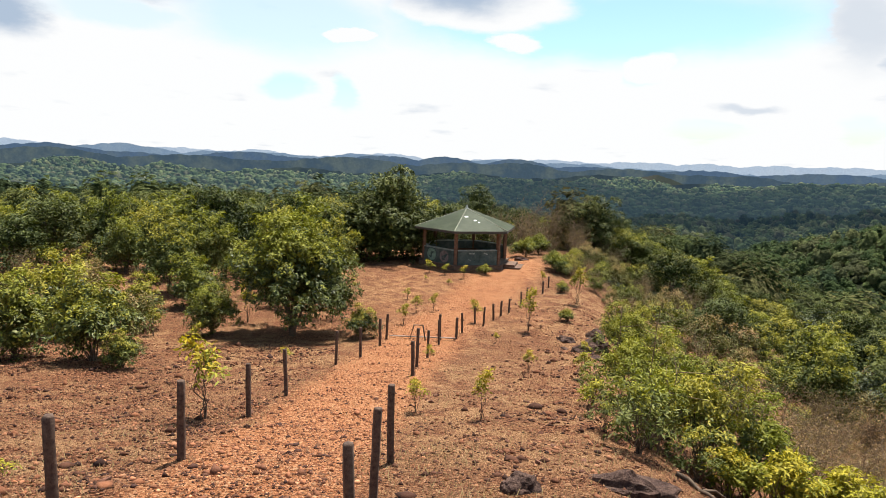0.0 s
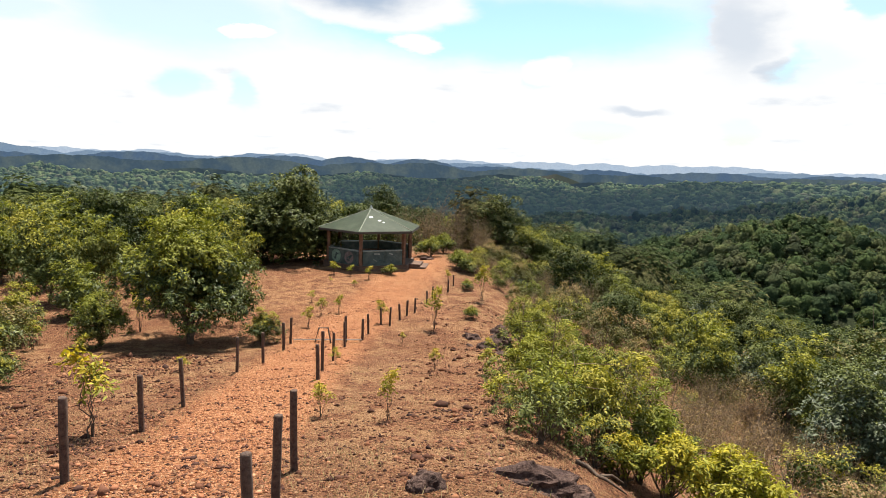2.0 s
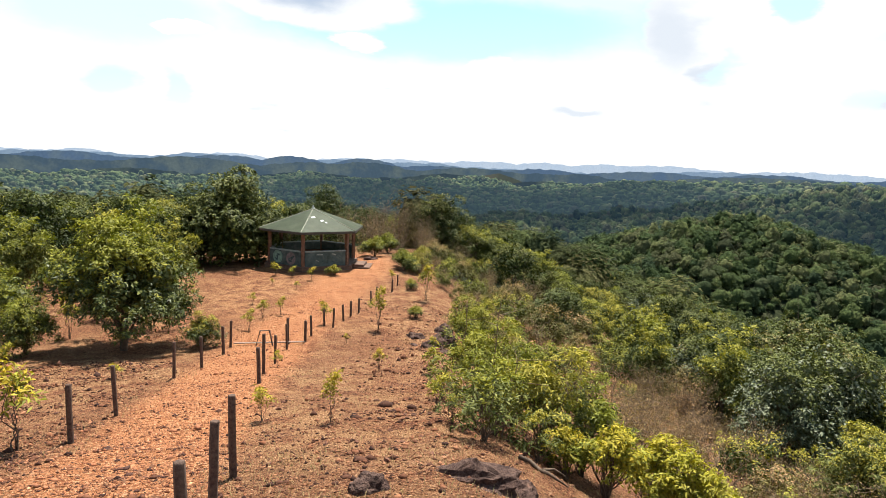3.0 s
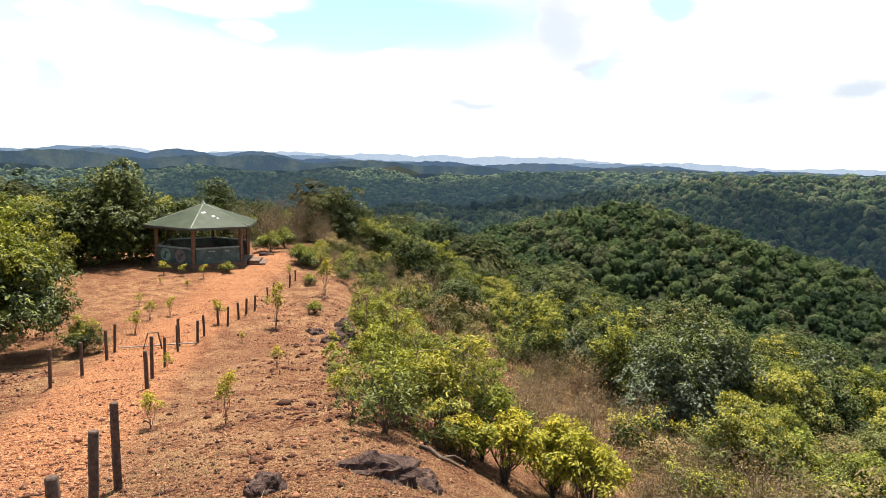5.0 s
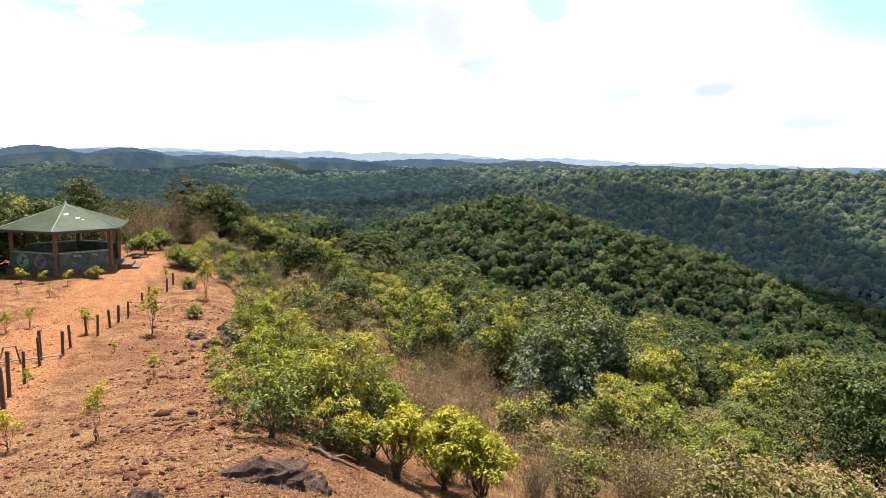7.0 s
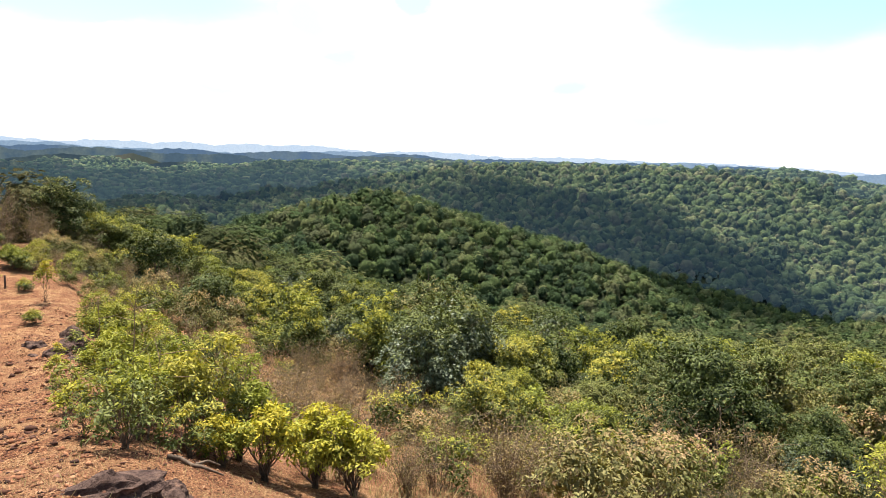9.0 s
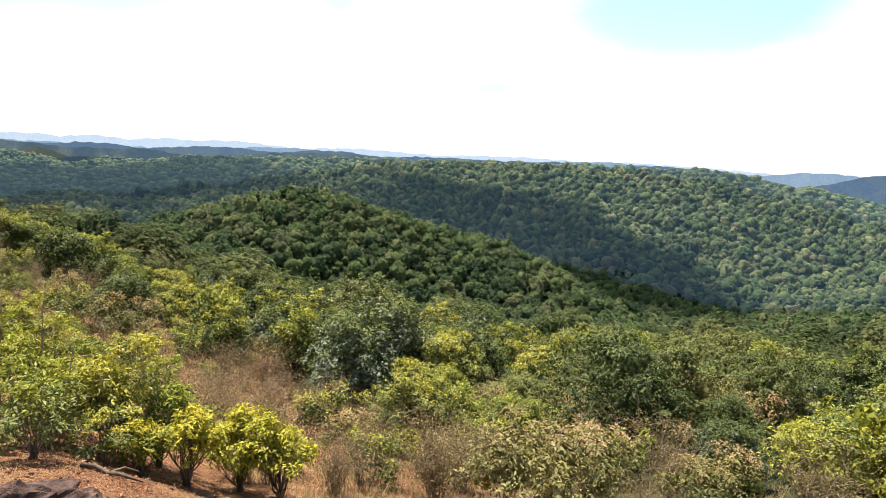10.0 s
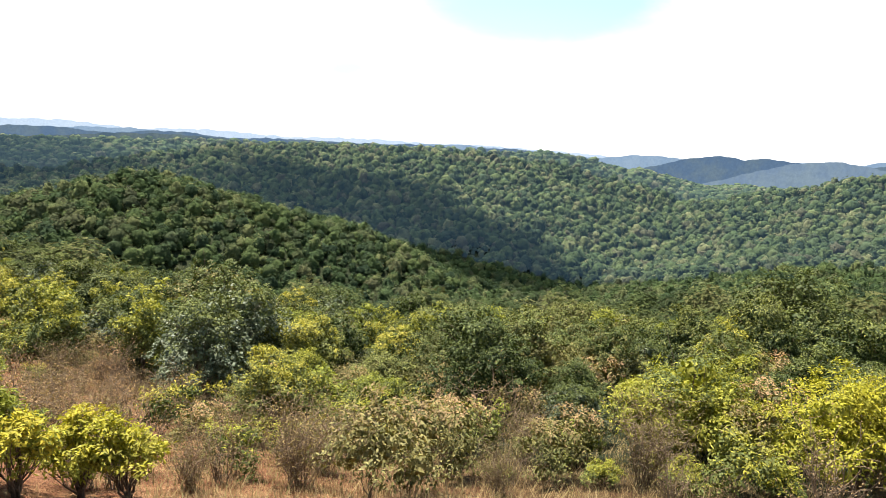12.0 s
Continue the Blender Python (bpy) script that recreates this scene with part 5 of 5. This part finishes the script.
for x, y, turn, size in ((7.12, 10.6, 140, 1.05), (7.68, 10.05, 250, 1.1), (5.3, 10.9, 300, 0.7)):
    again(golden, x, y, turn, size)

def dead_sapling(seed, x, y, height, lean):
    """A thin bare stem with a few broken twigs."""
    rng = np.random.default_rng(seed)
    ob = tagged(stand("dead_sapling", x, y), "thin pale dead sapling with broken twigs among shrubs", "dead tree", "dead saplings on the slope")
    top = np.array([lean * height, 0.3 * lean * height, height])
    stem = [(*(top * f + np.array([0, 0, -0.1 * (1 - f)]) + rng.normal(0, 0.03, 3) * f), 0.022 * (1 - 0.75 * f)) for f in (0, 0.2, 0.4, 0.6, 0.8, 1)]
    V, F = tubes([stem], 5)
    part("stem", mesh_of("stem", V, F, M_TWIG, smooth=True), ob)
    for i in range(6):
        q = top * rng.uniform(0.35, 0.95)
        e = q + np.array([rng.normal(0, 0.35), rng.normal(0, 0.35), rng.uniform(0.1, 0.5)])
        V, F = tubes([[(*q, 0.010), (*((q + e) / 2 + rng.normal(0, 0.04, 3)), 0.007), (*e, 0.003)]], 4)
        part("twig", mesh_of("twig", V, F, M_TWIG), ob)


for seed, x, y, height, lean in ((1, 4.55, 13.6, 2.9, 0.08), (2, 4.2, 11.6, 1.7, 0.2), (3, 5.9, 21.0, 2.2, 0.1), (4, 9.6, 17.5, 2.4, 0.15)):
    dead_sapling(seed, x, y, height, lean)

# ---------------------------------------------------------------- scrub, dry brush and trees on the eastern slope
def brush(name, seed, x, y, height, n, label, leaves=4, sprays=7, thin=1.0):
    """A tangle of bare twigs with a few dry leaves."""
    rng = np.random.default_rng(seed)
    ob = tagged(stand(name, x, y), label, "dry shrub", "dry brush on the slope")
    lines, tips = [], []
    for i in range(n):
        a, lean = rng.uniform(0, 6.28), rng.uniform(0.1, 0.62)
        h = height * rng.uniform(0.55, 1.1)
        foot = np.array([rng.normal(0, 0.09), rng.normal(0, 0.09), -0.1])
        end = np.array([np.cos(a) * lean * h, np.sin(a) * lean * h, h])
        pts = [foot + (end - foot) * f + np.array([rng.normal(0, 0.05), rng.normal(0, 0.05), 0]) * f * h for f in (0, 0.3, 0.65, 1)]
        lines.append([(*p, 0.014 * thin * (1 - 0.8 * f)) for p, f in zip(pts, (0, 0.3, 0.65, 1))])
        for k in range(sprays):
            f = rng.uniform(0.2, 1)
            q = foot + (end - foot) * f
            e = q + np.array([rng.normal(0, 0.22), rng.normal(0, 0.22), rng.uniform(0.05, 0.35)]) * height * 0.6
            lines.append([(*q, 0.007 * thin), (*((q + e) / 2 + rng.normal(0, 0.03, 3)), 0.005 * thin), (*e, 0.003 * thin)])
            tips.append(e)
    V, F = tubes(lines, 3)
    part("twig_tangle", mesh_of("twig_tangle", V, F, M_TWIG), ob)
    tips = np.array(tips)
    V, F = rosettes(rng, tips, unit(rng.normal(0, 1, tips.shape)), leaves, 0.048, 0.022, 1.0, 0.14)
    part("dry_foliage", mesh_of("dry_foliage", V, F, M_DRYLEAF), ob, "few dry brown leaves")
    return ob


dry = [brush("dry_shrub", 201, 8.3, 11.4, 1.5, 16, "bare brown dry shrub on the slope"), brush("dry_shrub", 202, 9.0, 15.5, 1.8, 20, "tangled brown dry shrub on the slope"),
       brush("dry_shrub", 203, 12.5, 19.0, 1.6, 34, "dense brown thicket of fine bare twigs", 4, 13, 0.7)]
def slope_kinds(seed, count, length, spots, fork, lumps, far=False):
    """Four looks of slope tree: leafy green, grey-green, olive, dark."""
    out = []
    for i, (leaf, second, share, h, r, words) in enumerate(((M_GREEN, M_LIME, 0.25, 5.2, 2.7, "leafy green"), (M_GREY, M_GREEN, 0.3, 5.6, 2.9, "grey-green"),
                                                            (M_OLIVE, M_GREEN, 0.3, 5.4, 2.8, "olive-coloured"), (M_DARK, M_GREEN, 0.30, 6.0, 3.0, "dark green"))):
        x, y = spots[i]
        out.append(make_tree("slope_tree", seed + i, x, y, h, r, 0.4, lumps, count, 5, length, length * 0.42, leaf, M_BARK, stems=2, girth=0.08, fork=fork, solid=0.66, lump=0.78 if lumps > 20 else 0.9,
                             label=words + " tree among the woods round the spur", category="tree", group="trees round the spur", second=second, share=share, inner=0.08, far=far))
    return out


kinds = slope_kinds(301, 2300, 0.165, [(26, 21), (21.8, 23.4), (29, 10), (31.7, 14.8)], 6, 26)
plain_kinds = slope_kinds(351, 1000, 0.235, [(44, 22), (41, 30), (47, 9), (50, 18)], 4, 18, True)
lime = make_tree("lime_tree", 305, 20.0, 1.6, 3.7, 2.7, 0.2, 18, 2400, 7, 0.14, 0.052, M_LIME, M_BARK, stems=3, girth=0.06, solid=0.5, low=0.15, inner=0.1, label="bright lime-green tree on the slope", category="tree", second=M_GREEN, share=0.10)
gold = make_tree("golden_tree", 306, 18.4, -2.6, 3.5, 2.2, 0.4, 16, 1500, 7, 0.12, 0.046, M_LIME, M_BARK, stems=2, girth=0.05, solid=0.45, label="small tree with bright golden-yellow leaves", category="tree", second=M_YELLOW, share=0.75)
scrub = [
    make_tree("scrub", 311, 13, 14, 1.9, 1.1, 0.1, 8, 300, 5, 0.095, 0.038, M_OLIVE, M_TWIG, stems=4, girth=0.018, solid=0.5, fork=4, label="olive-brown scrub on the dry slope", category="shrub", group="scrub on the slope", second=M_DRYLEAF, share=0.22),
    make_tree("scrub", 312, 15, 12, 1.8, 1.15, 0.1, 8, 300, 5, 0.100, 0.040, M_GREEN, M_TWIG, stems=4, girth=0.018, solid=0.6, fork=4, label="leafy green scrub on the slope", category="shrub", group="scrub on the slope", second=M_LIME, share=0.3),
]


def scatter(seed, n, region, spacing, taken):
    """Places in a region of the plan that keep their distance from each other."""
    rng = np.random.default_rng(seed)
    out = []
    for _ in range(n * 30):
        if len(out) >= n:
            break
        x, y = region(rng)
        if all((x - u) ** 2 + (y - v) ** 2 > spacing ** 2 for u, v in taken) and all((x - u) ** 2 + (y - v) ** 2 > spacing ** 2 for u, v in out):
            out.append((x, y))
    return out


def polar(r0, r1, a0, a1):
    def region(rng):
        r, a = math.sqrt(rng.uniform(r0 * r0, r1 * r1)), math.radians(rng.uniform(a0, a1))
        return r * math.sin(a), r * math.cos(a)
    return region


rng = np.random.default_rng(77)
taken = [(26, 21), (21.8, 23.4), (29, 10), (31.7, 14.8), (44, 22), (41, 30), (47, 9), (50, 18), (21, 2.0), (19, -1.7), (21.1, 16.1), (21.0, 7.6)]
for x, y, k, s in ((24.6, 24.2, 1, 1.2), (30.0, 32.0, 2, 1.35), (29.8, 25.4, 0, 1.0), (24.4, 10.2, 3, 1.0), (47.0, 12.6, 2, 1.2), (45, -1.5, 3, 1.4), (21.5, 5.2, 1, 0.45)):
    taken.append((x, y))
    again(kinds[k], x, y, 70 * s, s, 0.1)
slope = [p for p in scatter(41, 220, polar(23, 62, 12, 104), 2.75, taken) if p[0] - edge_x(p[1]) > 9 and (math.hypot(*p) > 36 or p[0] > 1.1 * p[1])]
for x, y in slope:
    k = rng.choice(4, p=[0.46, 0.12, 0.12, 0.30] if x < 1.1 * y else [0.42, 0.10, 0.24, 0.24])
    r = math.hypot(x, y)
    again((kinds if r < 36 else plain_kinds)[k], x, y, rng.uniform(0, 360), rng.uniform(0.52, 0.95) * (0.8 if r < 30 else 1.0), 0.1, rng.uniform(0.85, 1.2))
low = [p for p in scatter(42, 230, polar(13, 46, 14, 100), 1.55, taken) if p[0] - edge_x(p[1]) > 4.5]
for x, y in low:
    r = math.hypot(x, y)
    u = rng.random()
    if (r < 24 or (r < 36 and x < 1.1 * y)) and u < (0.80 if x < 1.5 * y else 0.40):
        again(dry[rng.choice(3, p=[0.2, 0.2, 0.6])], x, y, rng.uniform(0, 360), rng.uniform(0.9, 1.5), 0.05)
    else:
        again(scrub[0 if u < 0.7 else 1], x, y, rng.uniform(0, 360), rng.uniform(0.7, 1.5), 0.05)

# ---------------------------------------------------------------- scrub and trees west and north of the shelter
west = scatter(43, 150, polar(43, 80, -46, 14), 3.0, [(1.75, 44.6), (1.75, 48)])
for x, y in west:
    if (abs(x - 1.75) < 5.5 and y < 51) or (4 < math.degrees(math.atan2(x, y)) < 17 and y < 64):
        continue
    if y > 60 and x > 6 and x - edge_x(y) > 8 and rng.random() < 0.3:
        continue
    k = rng.choice(4, p=[0.55, 0.02, 0.05, 0.38])
    again(plain_kinds[k], x, y, rng.uniform(0, 360), rng.uniform(0.62, 0.95), 0.1, rng.uniform(0.8, 1.05)).name = "hilltop_tree"
flat_scrub = scatter(44, 105, polar(23, 55, -46, -8), 2.2, [(-5.75, 24.6), (-5.2, 43.5)])
for x, y in flat_scrub:
    u = rng.random()
    if u < 0.35:
        again(scrub[rng.integers(2)], x, y, rng.uniform(0, 360), rng.uniform(0.6, 1.3), 0.05)
    elif u < 0.55:
        again(dry[1 + rng.integers(2)], x, y, rng.uniform(0, 360), rng.uniform(0.6, 1.1), 0.05)
    elif y < 33 and u < 0.68 and x < -7:
        again(young, x, y, rng.uniform(0, 360), rng.uniform(0.45, 0.8))
    elif y > 30:
        again(plain_kinds[rng.choice(4, p=[0.6, 0.02, 0.04, 0.34])], x, y, rng.uniform(0, 360), rng.uniform(0.5, 0.85), 0.1, 1.2).name = "hilltop_tree"


# ---------------------------------------------------------------- dry grass
def grass(name, seed, n, place, height, label):
    rng = np.random.default_rng(seed)
    x, y = place(rng, n)
    n = len(x)
    z = hgt(x, y)
    h = height * np.exp(rng.normal(0, 0.35, n))
    a = rng.uniform(0, 6.28, n)
    lean = rng.uniform(0.1, 1.1, n) * h
    w = np.clip(0.004 + 0.012 * h, 0.004, 0.014)
    P = np.stack([x, y, z - 0.02], -1)
    s = np.stack([-np.sin(a), np.cos(a), np.zeros(n)], -1) * w[:, None]
    tip = P + np.stack([np.cos(a) * lean, np.sin(a) * lean, h], -1)
    V = np.stack([P - s, P + s, tip], 1).reshape(-1, 3)
    tagged(new(name, mesh_of(name, V, np.arange(3 * n).reshape(-1, 3), M_STRAW)), label, "grass", kind="stuff")


def slope_grass(rng, n):
    r = np.exp(rng.uniform(math.log(7), math.log(30), n))
    a = np.radians(rng.uniform(16, 105, n))
    x, y = r * np.sin(a), r * np.cos(a)
    k = (x - edge_x(y) > 5.0) & (wave(x, y, 5, 0.5) + rng.normal(0, 0.4, n) > -0.1 - 0.5 * np.clip((x - edge_x(y) - 6) / 5, 0, 1))
    return x[k], y[k]


def spur_grass(rng, n):
    x, y = spur_places(rng, n)
    k = (np.abs(x - path_x(y)) > 1.0) & (wave(x, y, 4, 1.5) + rng.normal(0, 0.35, len(x)) > 0.0)
    return x[k], y[k]


grass("slope_grass", 51, 70000, slope_grass, 0.22, "tall dry straw-coloured grass on the slope")
grass("short_grass", 52, 80000, spur_grass, 0.06, "short dry grass on the bare spur")

# brow of the spur beyond the shelter
for x, y in scatter(45, 46, lambda q: (q.uniform(6.5, 24), q.uniform(45, 72)), 2.3, [(1.75, 44.6)]):
    if edge_x(y) - 4.5 < x < edge_x(y) + 12 and not (y < 50 and x < 8.5):
        if rng.random() < 0.55 or y < 52 or math.degrees(math.atan2(x, y)) < 18:
            again((scrub[0], scrub[1], dry[1])[rng.integers(3)], x, y, rng.uniform(0, 360), rng.uniform(0.8, 1.4), 0.05)
        else:
            again(plain_kinds[rng.choice(4, p=[0.35, 0.2, 0.2, 0.25])], x, y, rng.uniform(0, 360), rng.uniform(0.55, 0.85), 0.1)

# trees close behind the shelter
for x, y, k, size in ((13.5, 58, 3, 1.0), (16.8, 57.5, 0, 0.95), (3.8, 62, 3, 1.1), (-7.2, 47, 0, 0.95), (20.5, 63, 0, 0.9), (10.5, 62, 0, 0.7)):
    again(kinds[k], x, y, 40 * size + 13 * x, size, 0.1)
for x, y, size in ((6.6, 55, 2.0), (9.2, 56, 2.3), (8.0, 59, 2.3), (11.2, 55, 1.8), (5.0, 57, 2.0), (7.6, 54, 1.7), (10.2, 58, 2.1)):
    again(dry[1], x, y, 77 * size, size, 0.1)

# leafy trees along the far brow of the slope
for x, y in scatter(47, 95, polar(57, 100, 13, 36), 3.1, [(13.5, 58), (17.5, 57), (20.5, 63)]):
    if x - edge_x(y) > -3:
        again((plain_kinds if math.hypot(x, y) > 70 else kinds)[rng.choice(4, p=[0.56, 0.08, 0.0, 0.36])], x, y, rng.uniform(0, 360), rng.uniform(0.5, 0.85), 0.1, rng.uniform(0.85, 1.15)).name = "brow_tree"

# brush along the brow of the eastern slope
def brow(q):
    y = q.uniform(20, 54)
    return float(edge_x(y)) + q.uniform(1.4 if y < 36 else -0.2, 8.0), y


for x, y in scatter(46, 64, brow, 1.25, [(7.7, 43.0)]):
    u = rng.random()
    if u < 0.26:
        again(scrub[1], x, y, rng.uniform(0, 360), rng.uniform(0.45, 0.95), 0.05)
    elif u < 0.58:
        again(scrub[0], x, y, rng.uniform(0, 360), rng.uniform(0.5, 1.0), 0.05)
    elif u < 0.68:
        again(bush, x, y, rng.uniform(0, 360), rng.uniform(0.6, 1.1), 0.05)
    else:
        again(dry[1 + rng.integers(2)], x, y, rng.uniform(0, 360), rng.uniform(0.6, 1.0), 0.05)


# bright trees and leafy bushes among the woods of the slope
for ob, x, y, turn, size in ((lime, 34.3, 30.9, 80, 1.15), (gold, 50.0, 53.0, 20, 1.6), (lime, 38.0, 52.5, 200, 1.3), (lime, 58.0, 34.0, 140, 1.3), (bush, 21.1, 16.1, 30, 2.1), (dry[1], 20.6, 8.2, 20, 1.5), (dry[0], 20.2, 6.6, 140, 1.6), (dry[1], 19.0, 9.6, 250, 1.3), (dry[0], 10.7, 10.8, 60, 1.1), (dry[1], 36.0, 26.0, 10, 2.2)):
    again(ob, x, y, turn, size, 0.1)
for x, y, turn, size in ((16.1, 3.0, 30, 0.6), (16.2, 1.2, 120, 0.7), (16.0, 5.9, 210, 0.5), (16.6, -0.9, 300, 0.8), (18.6, 4.6, 75, 1.1), (15.2, -1.6, 15, 0.6)):
    again(bush, x, y, turn, size)
